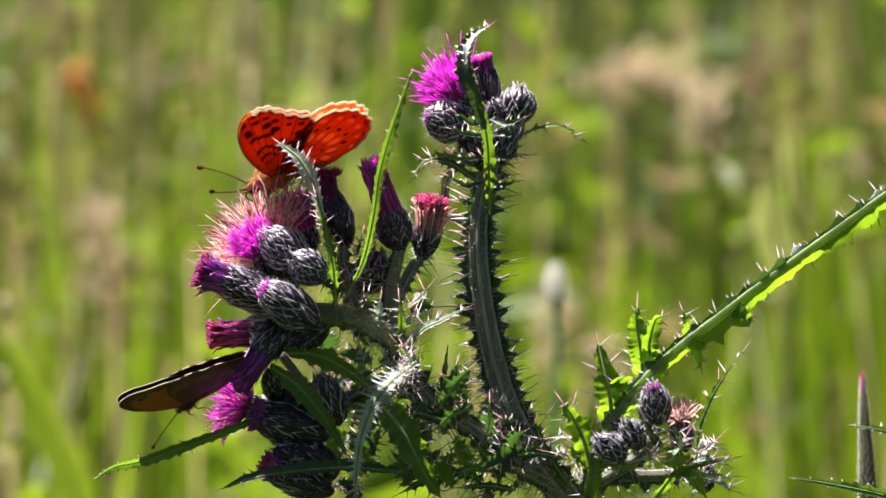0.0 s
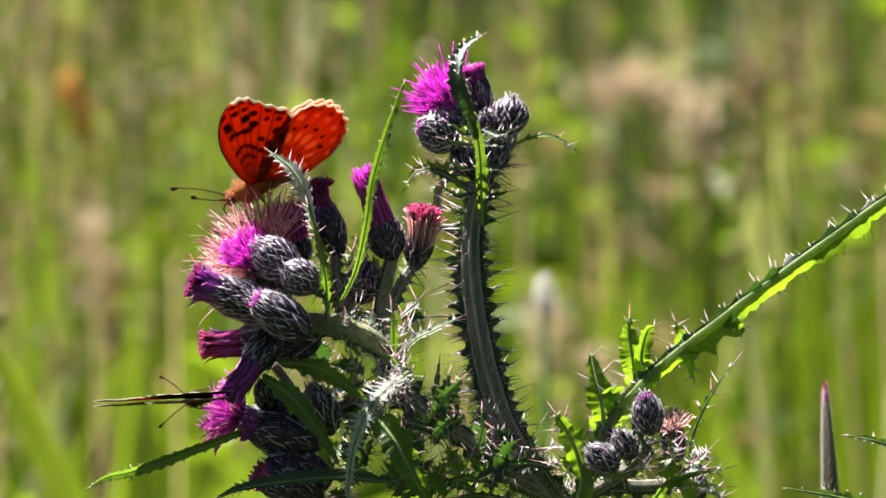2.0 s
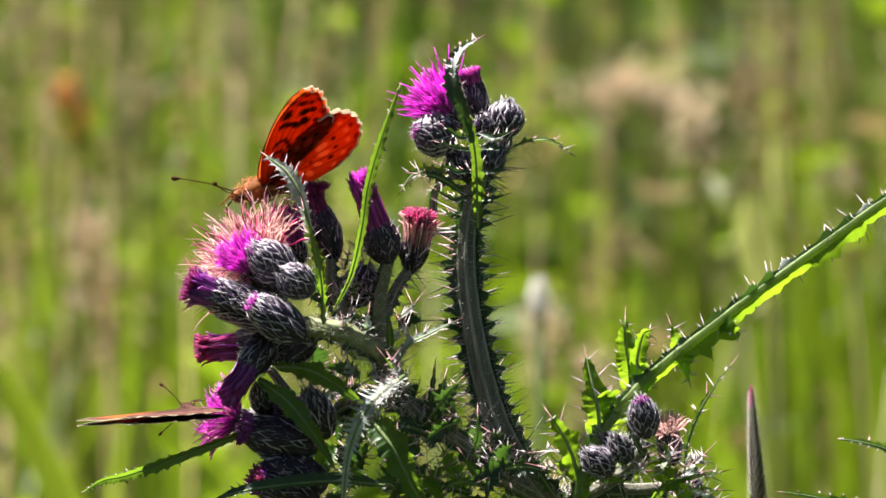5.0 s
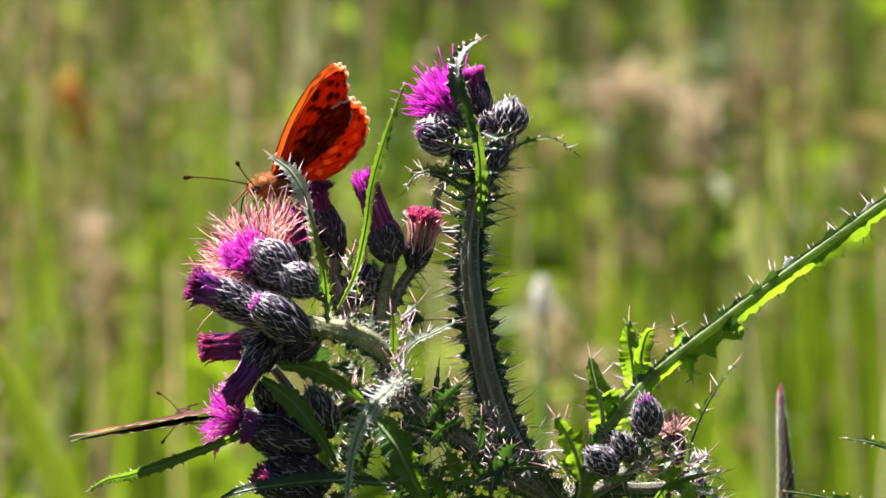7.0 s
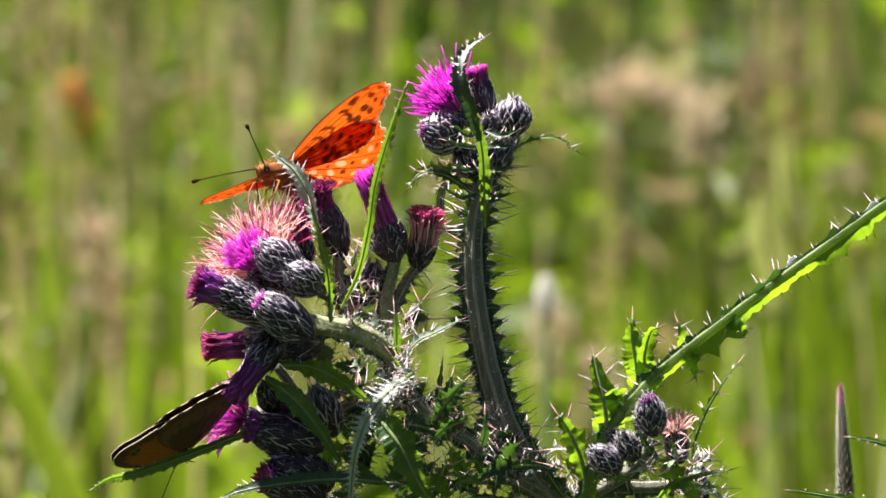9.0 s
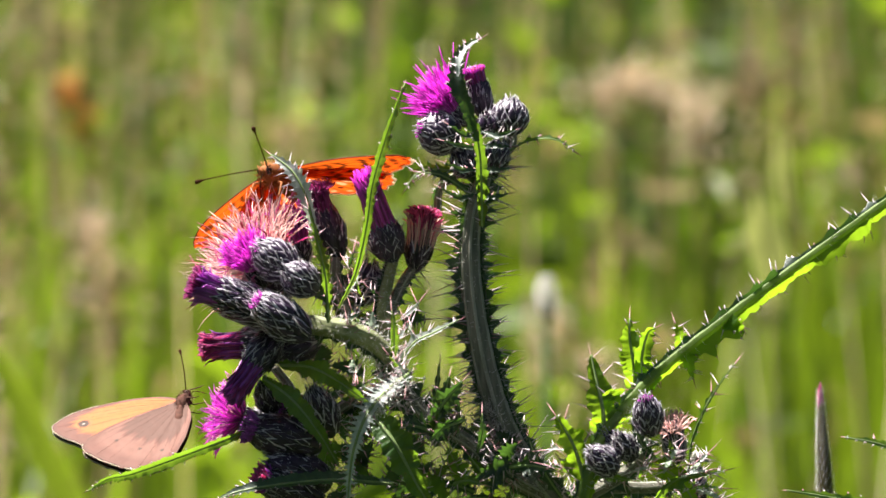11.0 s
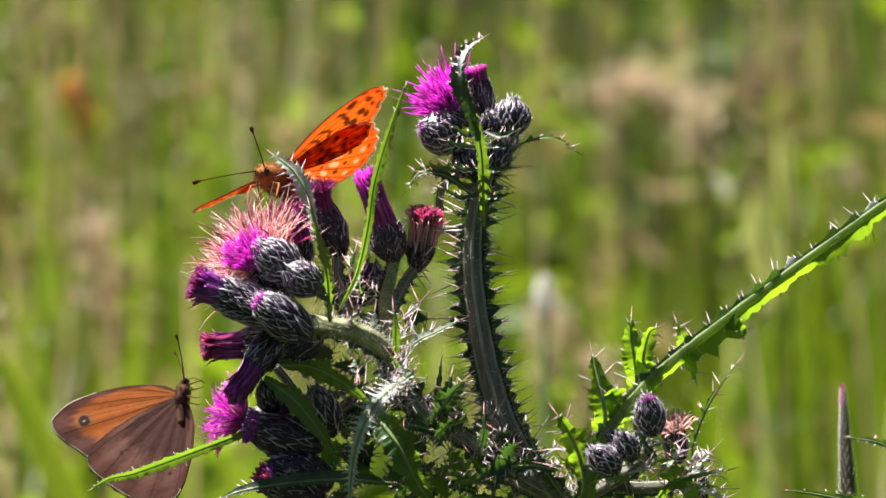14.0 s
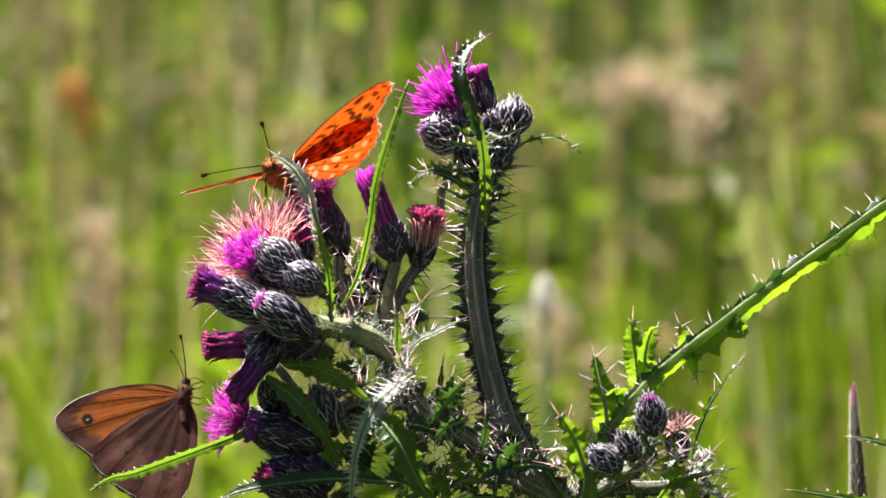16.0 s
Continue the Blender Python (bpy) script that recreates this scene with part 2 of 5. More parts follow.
def stem(parent, pts, rad, n=24, mats=None, label="", wings=(), hair=0, seed=0, spine=3.5, name="stem", wing_mat=None, sides=16):
    """A ribbed stem; wings: (direction, width in mm, teeth, width kept between the teeth, width kept at the base) of spiny wings along it."""
    rnd = random.Random(seed + 5)
    line = glide(pts, n)
    rads = [rad[0] + (rad[1] - rad[0]) * i / n for i in range(n + 1)]
    s = Shape()
    tube(s, line, [r * 0.001 * rnd.uniform(0.97, 1.03) for r in rads], (sides + 8) // 3 * 3, ribs=0.22, ridged=True)
    ob = part(name, s, [mats or STEM, mats if mats and mats != STEM else STEM_RIDGE], parent, label)
    for face, width, teeth, *more in wings:
        keep, low, skin = more + [0.14, 1.0, wing_mat or LEAF_DARK][len(more):]
        w, sp = Shape(), Shape()
        fine = glide(pts, teeth * 5)
        tan = tangents(fine)
        verts, faces = [], []
        ph0 = rnd.random()
        size = [rnd.choice((0.35, 0.6, 0.85, 1.0, 1.3)) for _ in range(teeth + 2)]
        bend = [rnd.uniform(-0.8, 0.8) for _ in range(teeth + 2)]
        for i, p in enumerate(fine):
            u = i / (len(fine) - 1)
            r = (rad[0] + (rad[1] - rad[0]) * u) * 0.001
            d = Vector(face)
            d = (d - tan[i] * d.dot(tan[i])).normalized()
            q = d.cross(tan[i])
            ph = (u * teeth + ph0) % 1
            cell = int(u * teeth + ph0)
            saw = ((ph / 0.7) ** 2 if ph < 0.7 else (1 - ph) / 0.3) * size[cell]
            ww = width * 0.001 * (keep + (1 - keep) * saw) * rnd.uniform(0.75, 1.2) * (low + (1 - low) * min(1, u * 1.6))
            tilt = q * (bend[cell] + rnd.uniform(-0.2, 0.2)) * ww
            verts += [p + d * r * 0.6, p + d * (r + ww * 0.45) + tilt * 0.3, p + d * (r + ww) + tilt]
            if 0.5 < ph < 0.95:
                o = (d + tan[i] * rnd.uniform(-0.4, 0.6) + q * rnd.uniform(-0.7, 0.7)).normalized()
                cone(sp, verts[-1] - o * 0.0003, verts[-1] + o * spine * 0.001 * rnd.choice((0.25, 0.4, 0.55, 0.95)), 0.00015, 0 if rnd.random() < 0.88 else 1)
        for i in range(len(fine) - 1):
            for j in range(2):
                a = i * 3 + j
                faces.append((a, a + 1, a + 4, a + 3))
        w.add(verts, faces)
        part("wing", w, skin, ob)
        part("spines", sp, [SPINE, RED_SPINE], ob)
    if hair:
        h = Shape()
        for _ in range(hair):
            i = rnd.randrange(n)
            p = line[i].lerp(line[i + 1], rnd.random())
            o = any_dir(rnd)
            o = (o - tangents(line)[i] * o.dot(tangents(line)[i])).normalized()
            cone(h, p + o * rads[i] * 0.0009, p + o * (rads[i] * 0.001 + rnd.uniform(0.0006, 0.0024)) + any_dir(rnd) * 0.0007, 0.00004)
        part("hairs", h, HAIR, ob)
    return ob


def head(parent, base, tip, r, florets=(), bracts=100, seed=0, label="", wool=1.0, hair=45, reach=1.0, loose=False):
    """A thistle head: an egg of bracts from base to tip, radius r mm; florets: (material, count, length mm, spread degrees, ring as a part of r, radius mm)."""
    rnd = random.Random(seed + 77)
    base, tip, r = Vector(base), Vector(tip), r * 0.00072
    axis = tip - base
    length = axis.length
    axis.normalize()
    u = axis.orthogonal().normalized()
    w = axis.cross(u)

    bracts = int(bracts * 0.62)
    dense = min(1.35, math.sqrt(130 / bracts))
    bud = not florets or (len(florets) == 1 and florets[0][2] < 2.7)

    def rad(q):
        if bud:
            return r * 1.08 * math.sqrt(max(0.03, 1 - ((q - 0.5) / 0.53) ** 2))
        return r * max(0.12, max(0.0, math.sin(math.pi * min(0.99, 0.07 + 0.74 * q))) ** 0.75)

    def at(q, a, off=0.0):
        return base + axis * length * q + (u * math.cos(a) + w * math.sin(a)) * (rad(q) + off)
    s = Shape()
    k, m = 14, 9
    s.add([at(i / m, j / k * math.tau, -0.0002) for i in range(m + 1) for j in range(k)],
          [(i * k + j, i * k + (j + 1) % k, (i + 1) * k + (j + 1) % k, (i + 1) * k + j) for i in range(m) for j in range(k)]
          + [tuple(range(k - 1, -1, -1)), tuple(m * k + j for j in range(k))])
    ob = part("flower_head", s, CORE, parent, label)
    b, wl, hr = Shape(), Shape(), Shape()
    for i in range(bracts):
        one = Shape()
        q = 0.01 + 0.9 * (i / bracts) ** 0.9
        a = i * 2.39996 + rnd.uniform(-0.2, 0.2)
        ln = (reach * rnd.uniform(0.26, 0.36) if q < 0.75 else reach * 0.22) * dense
        da = 0.25 * dense * rnd.uniform(0.7, 1.2)
        lift = rnd.uniform(0.00016, 0.0003)
        flare = rnd.uniform(0.0, 0.0004)
        q0, q1, q2 = q + ln * 0.12, q + ln * 0.55, q + ln
        rim = [at(q, a - da, 0), at(q1, a - da * 0.8, lift * 0.6), at(q2, a, lift + flare), at(q1, a + da * 0.8, lift * 0.6), at(q, a + da, 0)]
        k = rnd.uniform(0.52, 0.84)
        mid = [at(q0, a - da * k, lift * 0.6), at(q1, a - da * 0.78 * k, lift * 1.2), at(q2 - ln * 0.1, a, lift * 1.2 + flare), at(q1, a + da * 0.78 * k, lift * 1.2), at(q0, a + da * k, lift * 0.6), at(q1 - ln * 0.1, a, lift * 1.7)]
        pale = 1 if rnd.random() < wool else 0
        tgt = one if loose else b
        n0 = len(tgt.m)
        tgt.add(rim + mid, [(0, 1, 6, 5), (1, 2, 7, 6), (2, 3, 8, 7), (3, 4, 9, 8), (5, 6, 10), (6, 7, 10), (7, 8, 10), (8, 9, 10), (9, 5, 10)])
        for j in rnd.choice(((1, 2), (1, 2), (0, 1, 2, 3))):
            tgt.m[n0 + j] = pale
        if loose:
            part("bract", one, [BRACT, WOOL], ob)
        cone(wl, rim[2] - axis * 0.0002, rim[2] + axis * 0.0003 + (rim[2] - at(q2, a, -0.002)).normalized() * rnd.uniform(0.0001, 0.0005), 0.00007)
        for _ in range(rnd.choice((0, 1, 1)) if rnd.random() < wool else 0):
            q3 = q + ln * rnd.uniform(0.0, 0.6)
            a3 = a + rnd.uniform(-1, 1) * da
            x0, x1 = at(q3, a3, lift * 1.5), at(min(q3 + ln * rnd.uniform(0.4, 1.3), 0.98), a3 + da * rnd.uniform(-1.2, 1.2), lift * 1.4 + flare)
            tube(wl, [x0, x0.lerp(x1, 0.5) + (x0 - base - axis * length * q3).normalized() * 0.0002, x1], [0.000015, 0.00003 * rnd.uniform(0.4, 1.5), 0.000015], 3)
    for _ in range(hair):
        q, a = rnd.random() * 0.9, rnd.random() * math.tau
        p = at(q, a)
        o = (p - base - axis * length * q).normalized()
        cone(hr, p, p + (o + axis * rnd.uniform(-0.2, 0.9) + any_dir(rnd) * 0.4).normalized() * rnd.uniform(0.0008, 0.0022), 0.00005)
    if not loose:
        part("bracts", b, [BRACT, WOOL], ob)
    part("bract_wool", wl, WOOL, ob)
    if hair:
        part("hairs", hr, HAIR, ob)
    for material, count, long, spread, ring, thick, *rise in florets:
        mess = rise[1] if len(rise) > 1 else 1.0
        rise = rise[0] * 0.001 if rise else 0.0
        f = Shape()
        for i in range(count):
            q = math.sqrt((i + 0.5) / count)
            a = i * 2.39996
            radial = u * math.cos(a) + w * math.sin(a)
            start = base + axis * (length * 0.9 + rise) + radial * r * ring * q
            th = radians(spread) * q * rnd.uniform(0.7, 1.12)
            d = axis * math.cos(th) + radial * math.sin(th)
            bend = radial * rnd.uniform(-0.12, 0.22) * mess + any_dir(rnd) * 0.12 * mess
            L = long * 0.001 * rnd.uniform(0.72, 1.08)
            line = [start, start + (d + bend * 0.2 * (mess - 1)).normalized() * L * 0.5, start + (d + bend * 0.5).normalized() * L * 0.85, start + (d + bend).normalized() * L]
            th0 = thick * 0.001 * rnd.uniform(0.8, 1.2)
            tube(f, line, [th0 * 0.7, th0, th0 * 1.15, th0 * 0.35], 4)
        part("florets", f, material, ob)
    return ob

# ---- the thistle ----
FRONT = Vector((0.3, -0.85, -0.35))
UP = Vector((0, 0, 1))
thistle = thing("marsh_thistle", (0, 0, 0), "spiny green marsh thistle with clustered magenta heads, growing in the meadow", "thistle")

# stems
stem(thistle, [spot(1060, 1000, 12), spot(1000, 905, 6), spot(945, 838, 2), spot(900, 762), spot(878, 700), spot(858, 620), spot(845, 540), spot(838, 460), spot(843, 380), spot(860, 318), spot(868, 270)],
     (3.3, 1.6), 60, wings=[((1, -0.1, 0.1), 2.6, 30, 0.08, 0.2), ((-1, -0.1, 0.1), 2.8, 30, 0.08, 0.25), ((0.7, 0.7, 0), 3.0, 27, 0.1, 0.2), ((-0.75, 0.6, 0), 3.2, 27, 0.1, 0.3), ((0.9, -0.45, 0), 1.2, 26, 0.05, 0.2), ((-0.85, -0.55, 0), 1.2, 26, 0.05, 0.2)], hair=900, seed=1, spine=5.6, label="thick ribbed green stem with spiny wings")
base = spot(1060, 1000, 12)
stem(thistle, [Vector((base.x + 0.03, base.y + 0.03, -0.01)), Vector((base.x + 0.025, base.y + 0.02, 0.5)), Vector((base.x + 0.01, base.y, base.z - 0.1)), base], (4.2, 2.7), 40,
     wings=[((1, 0, 0), 3.5, 60), ((-1, 0, 0), 3.5, 60)], seed=2, label="tall lower stem rooted in the ground")
stem(thistle, [spot(985, 885, 4), spot(900, 838, -3), spot(830, 780, -5), spot(760, 735, -4), spot(712, 672, -2), spot(690, 610, 0)], (1.6, 1.3), 30,
     wings=[((0.2, -0.3, 1), 2.2, 14), ((-0.2, -0.4, -1), 2.2, 14)], hair=1100, seed=3, spine=4.5)
stem(thistle, [spot(690, 612, 0), spot(682, 545, 1), spot(692, 490, 2), spot(702, 452, 2)], (1.5, 1.0), 16, PALE_STEM, hair=420, seed=4, wings=[((-1, -0.3, 0), 1.2, 6)], sides=12)
stem(thistle, [spot(690, 560, 2), spot(715, 505, 4), spot(740, 468, 5)], (1.0, 0.9), 12, STEM, hair=260, seed=5, sides=12, wings=[((1, -0.2, -0.3), 0.8, 6)])
stem(thistle, [spot(712, 668, 2), spot(690, 634, -6), spot(655, 600, -10), spot(605, 582, -11), spot(550, 575, -8), spot(500, 588, -5)], (2.1, 1.7), 24, PALE_STEM, hair=700, seed=6, sides=12, wings=[((0, -0.3, -1), 1.2, 9)], spine=3, label="pale curved branch")
stem(thistle, [spot(660, 600, 2), spot(625, 560, 3), spot(600, 500, 3), spot(598, 455, 3)], (1.2, 0.9), 12, STEM, hair=90, seed=7, sides=12, wings=[((1, -0.3, 0), 1.2, 6)])
stem(thistle, [spot(735, 720, 0), spot(680, 700, 4), spot(620, 715, 6), spot(560, 760, 6), spot(540, 800, 6)], (1.3, 1.0), 14, STEM, hair=120, seed=8, sides=12, wings=[((0, -0.4, -1), 1.6, 8)])
stem(thistle, [spot(560, 760, 6), spot(520, 690, 6), spot(490, 650, 4)], (1.0, 0.8), 12, STEM, hair=60, seed=9, sides=12)
stem(thistle, [spot(500, 585, -5), spot(505, 545, -6), spot(520, 505, -4)], (1.2, 0.9), 10, STEM, hair=60, seed=10, sides=12)
stem(thistle, [spot(1010, 890, 6), spot(1075, 860, 2), spot(1130, 820, 0), spot(1150, 775, 0)], (1.5, 1.1), 16, STEM, hair=130, seed=11, sides=12, wings=[((0, -0.5, -1), 2.0, 8), ((0.3, -0.2, 1), 1.6, 7)])
stem(thistle, [spot(1075, 862, 2), spot(1160, 862, 3), spot(1215, 850, 4), spot(1240, 800, 4)], (1.2, 0.8), 14, STEM, hair=110, seed=12, sides=12, wings=[((0.3, -0.4, -1), 2.4, 8)])
stem(thistle, [spot(868, 275, 0), spot(820, 275, 2), spot(800, 258, 2)], (1.2, 0.9), 8, STEM, hair=50, seed=13, sides=12)
stem(thistle, [spot(868, 280, 1), spot(905, 262, 3), spot(912, 235, 3)], (1.2, 0.9), 8, STEM, hair=50, seed=14, sides=12)
stem(thistle, [spot(738, 476, 6), spot(765, 440, 12), spot(778, 380, 14), spot(785, 330, 12), spot(830, 300, 6)], (0.8, 0.7), 14, STEM, hair=40, seed=15, sides=12, wings=[((-1, -0.3, 0), 1.0, 6)])

# top cluster
head(thistle, spot(834, 222, 2), spot(796, 182, -1), 3.0, [(MAGENTA, 40, 10.4, 44, 0.8, 0.14, -0.8, 0.35), (MAGENTA, 300, 7.0, 38, 0.9, 0.17, -0.8, 0.4), (PURPLE, 120, 4.4, 34, 0.95, 0.2, -0.4, 0.4)], 110, seed=1, loose=True, label="open magenta flower head")
head(thistle, spot(818, 246, -4), spot(750, 226, -6), 4.6, [(MAGENTA, 40, 1.4, 20, 0.35, 0.2)], 130, seed=2, loose=True, label="round dark bud with a purple tip")
head(thistle, spot(903, 240, -2), spot(910, 178, -3), 4.0, (), 130, seed=3, loose=True, label="round dark bud")
head(thistle, spot(868, 215, 4), spot(846, 138, 3), 2.5, [(PURPLE, 130, 2.6, 2, 0.95, 0.24), (VIOLET, 50, 2.6, 3, 0.95, 0.2), (ROSE, 60, 1.3, 30, 0.9, 0.14, 1.6), (MAGENTA, 90, 1.4, 40, 0.9, 0.13, 1.6)], 110, seed=4, wool=0.35, reach=1.3, loose=True, label="tall closing head with a pink tip")
head(thistle, spot(872, 240, -3), spot(864, 206, -5), 2.3, (), 60, seed=5, wool=0.2, label="small dark bud")
head(thistle, spot(842, 312, -2), spot(812, 268, -2), 2.8, (), 80, seed=6, hair=60)
head(thistle, spot(876, 310, -2), spot(888, 250, -2), 2.8, (), 80, seed=7, hair=60)

# left cluster, from the top down
head(thistle, spot(606, 462, 5), spot(578, 372, 4), 3.3, [(PURPLE, 170, 5.4, -6, 0.72, 0.24, 0, 1.5), (PURPLE, 230, 2.4, 80, 0.6, 0.1, 4.4, 2.5)], 130, seed=10, wool=0.3, label="dark purple closing flower head")
head(thistle, spot(702, 464, 2), spot(678, 394, 0), 4.1, [(PURPLE, 150, 10.6, -5, 0.8, 0.26, -1.0, 0.5), (MAGENTA, 130, 11.6, -6, 0.86, 0.24, -1.0, 0.5)], 150, seed=11, wool=0.35, loose=True, label="magenta flower head half open")
head(thistle, spot(738, 482, 5), spot(750, 415, 4), 3.0, [(ROSE, 90, 6.6, 4, 1.0, 0.2, -1.4, 1.2), (FADED, 110, 6.4, 6, 1.08, 0.17, -2.0, 1.6), (ROSE, 190, 2.0, 62, 0.9, 0.12, 3.9, 2.6), (CRIMSON, 30, 1.8, 55, 0.8, 0.12, 4.4, 2.6)], 100, seed=12, wool=0.4, label="wilted rose-pink flower head")
head(thistle, spot(545, 470, 8), spot(532, 425, 8), 2.4, [(MAGENTA, 110, 7.5, 24, 0.9, 0.17), (PURPLE, 60, 6.0, 14, 0.9, 0.18)], 70, seed=13)
head(thistle, spot(520, 520, 3), spot(462, 466, 0), 4.2, [(MAGENTA, 60, 8.0, 40, 0.6, 0.12), (FADED, 420, 10.0, 74, 0.95, 0.1, 0, 1.8), (FADED, 160, 13.0, 80, 0.85, 0.08, 0, 1.6), (ROSE, 80, 12.0, 86, 0.9, 0.13, 0, 2.2), (CRIMSON, 36, 13.0, 80, 0.9, 0.13, 0, 1.4)], 120, seed=14, label="faded open flower head with pale pink threads")
head(thistle, spot(528, 488, -13), spot(462, 436, -15), 4.3, [(MAGENTA, 30, 1.2, 25, 0.4, 0.2)], 140, seed=15, loose=True, label="round woolly bud")
head(thistle, spot(566, 514, -15), spot(510, 478, -18), 3.5, (), 110, seed=16, loose=True, label="small round woolly bud")
head(thistle, spot(545, 578, -12), spot(378, 512, -14), 4.6, [(VIOLET, 170, 5.0, -1, 0.8, 0.24, 0, 1.6), (PURPLE, 260, 2.4, 34, 0.62, 0.11, 3.8, 1.5)], 320, seed=17, reach=0.6, label="long violet head pointing sideways")
head(thistle, spot(552, 596, -16), spot(458, 532, -19), 4.2, [(MAGENTA, 60, 1.8, 20, 0.4, 0.2)], 200, seed=18)
head(thistle, spot(535, 605, -2), spot(432, 610, -4), 4.8, [(PURPLE, 150, 8.2, -5, 0.7, 0.24, 0, 0.7), (VIOLET, 120, 6.0, -5, 0.74, 0.2, 0, 0.7), (ROSE, 110, 8.2, -4, 0.74, 0.16, 0, 0.8), (ROSE, 150, 2.0, 30, 0.45, 0.12, 6.6, 1.6), (PURPLE, 90, 2.0, 40, 0.45, 0.11, 6.6, 2.0)], 150, seed=19, label="wilted rose-purple head pointing sideways")
head(thistle, spot(500, 580, -9), spot(450, 652, -12), 3.7, [(VIOLET, 170, 8.0, -8, 0.85, 0.28, 0, 0.6), (MAGENTA, 60, 7.6, -6, 0.85, 0.2, 0, 0.6), (PURPLE, 60, 7.8, -3, 0.85, 0.2, 0, 0.6)], 150, seed=20, wool=0.5, label="drooping violet flower head")
head(thistle, spot(572, 598, -3), spot(486, 628, -6), 3.5, (), 130, seed=36, wool=0.4, label="dark bud under the branch")
head(thistle, spot(485, 760, 6), spot(428, 738, 6), 2.9, [(MAGENTA, 260, 7.6, 66, 0.85, 0.11, 0, 1.6), (FADED, 60, 7.2, 70, 0.9, 0.1, 0, 2)], 90, seed=21, label="open magenta flower head visited by a butterfly")
head(thistle, spot(572, 792, -2), spot(446, 756, -6), 4.7, [(VIOLET, 130, 2.6, 24, 0.6, 0.22, 0, 2)], 200, wool=0.45, seed=22, loose=True, label="dark netted bud with a violet tip")
head(thistle, spot(590, 750, 2), spot(500, 716, -2), 3.6, [(VIOLET, 60, 1.6, 24, 0.6, 0.2, 0, 2)], 150, wool=0.45, seed=28)
head(thistle, spot(590, 856, -2), spot(480, 818, -6), 4.5, (), 200, wool=0.45, seed=23, loose=True)
head(thistle, spot(580, 892, -3), spot(474, 850, -8), 4.0, [(ROSE, 110, 3.4, 14, 0.6, 0.24), (VIOLET, 60, 3.0, 24, 0.7, 0.2)], 160, wool=0.45, seed=29, label="wilted rose-tipped head low in the cluster")
head(thistle, spot(592, 772, -4), spot(558, 690, -8), 3.5, (), 130, seed=24, wool=1.0, label="half-hidden bud lit from above")
head(thistle, spot(488, 732, -2), spot(468, 680, -6), 2.4, (), 80, wool=0.45, seed=25)
head(thistle, spot(640, 540, 6), spot(660, 468, 4), 4.0, (), 60, seed=26, wool=0.5, hair=70)

head(thistle, spot(474, 508, -6), spot(450, 468, -9), 2.4, [(MAGENTA, 240, 6.4, 34, 0.9, 0.14)], 60, seed=27, label="small bright magenta flower head")

# right cluster
head(thistle, spot(1158, 772, -20), spot(1146, 706, -23), 3.2, [(MAGENTA, 40, 1.2, 18, 0.4, 0.2)], 110, seed=30, loose=True, label="round dark bud with a pink tip")
head(thistle, spot(1098, 832, -22), spot(1050, 800, -25), 3.1, (), 100, seed=31, wool=1.5, hair=90, loose=True, label="woolly bud")
head(thistle, spot(1128, 812, -20), spot(1098, 774, -24), 2.4, (), 80, seed=32, wool=1.5, hair=90)
head(thistle, spot(1102, 792, -16), spot(1072, 762, -19), 2.1, (), 70, seed=33, wool=1.4)
head(thistle, spot(1205, 820, -12), spot(1192, 756, -15), 2.6, [(FADED, 120, 3.4, 60, 0.9, 0.12, 0, 2)], 90, seed=34, hair=160)
head(thistle, spot(1245, 890, 3), spot(1222, 838, 1), 2.8, (), 60, seed=35, hair=60)

# leaves
leaf(thistle, [spot(604, 545, -10), spot(634, 482, -15), spot(653, 400, -18), spot(664, 325, -18), spot(690, 235, -17), spot(721, 146, -14)], 2.5, (0.4, -0.85, -0.25), 22, 0.3, 0.42, 0.7, seed=1, label="narrow bright green leaf", full=0.72)
leaf(thistle, [spot(572, 440, -17), spot(560, 395, -18.5), spot(546, 345, -19), spot(522, 303, -18), spot(484, 273, -16)], 4.6, (-0.6, -0.45, 0.65), 15, 0.3, 0.6, 2.2, WOOLLY, seed=2, label="woolly white-edged leaf", full=0.6)
leaf(thistle, [spot(585, 570, -15), spot(580, 490, -18.5), spot(566, 425, -19.5), spot(550, 365, -19.6)], 3.4, (0.5, -0.85, -0.1), 13, 0.4, 0.75, 2.4, LEAF, seed=3)
leaf(thistle, [spot(857, 400, -9), spot(856, 330, -12), spot(854, 280, -13), spot(848, 240, -14), spot(836, 200, -14.5), spot(824, 165, -14)], 3.6, (0.5, -0.85, -0.1), 10, 0.3, 0.5, 1.4, seed=4, label="upright bright green leaf", full=0.3)
leaf(thistle, [spot(850, 250, -14.4), spot(832, 190, -15), spot(816, 150, -15), spot(815, 112, -14), spot(830, 84, -12), spot(858, 66, -11)], 4.2, (-0.3, -0.85, 0.3), 15, 0.6, 0.5, 1.2, LEAF_DARK, seed=4, label="dark spiny leaf with a curled tip", full=0.4, rib=False)
leaf(thistle, [spot(815, 135, -15.6), spot(818, 108, -15), spot(832, 84, -13), spot(860, 65, -12)], 1.8, (-0.4, -0.6, 0.7), 7, 0.4, 0.5, 1.6, WOOLLY, seed=5, full=0.4, rib=False, label="woolly leaf tip")
leaf(thistle, [spot(900, 272, 0), spot(935, 252, -2), spot(975, 246, -3), spot(1005, 256, -3), spot(1022, 268, -3)], 2.2, (0, -0.5, 1), 9, 0.6, 0.75, 2.2, seed=5)
leaf(thistle, [spot(815, 305, -2), spot(775, 300, -4), spot(742, 308, -5), spot(722, 335, -6)], 3.2, (0, -0.7, 0.6), 8, 0.4, 0.7, 2.0, seed=6)
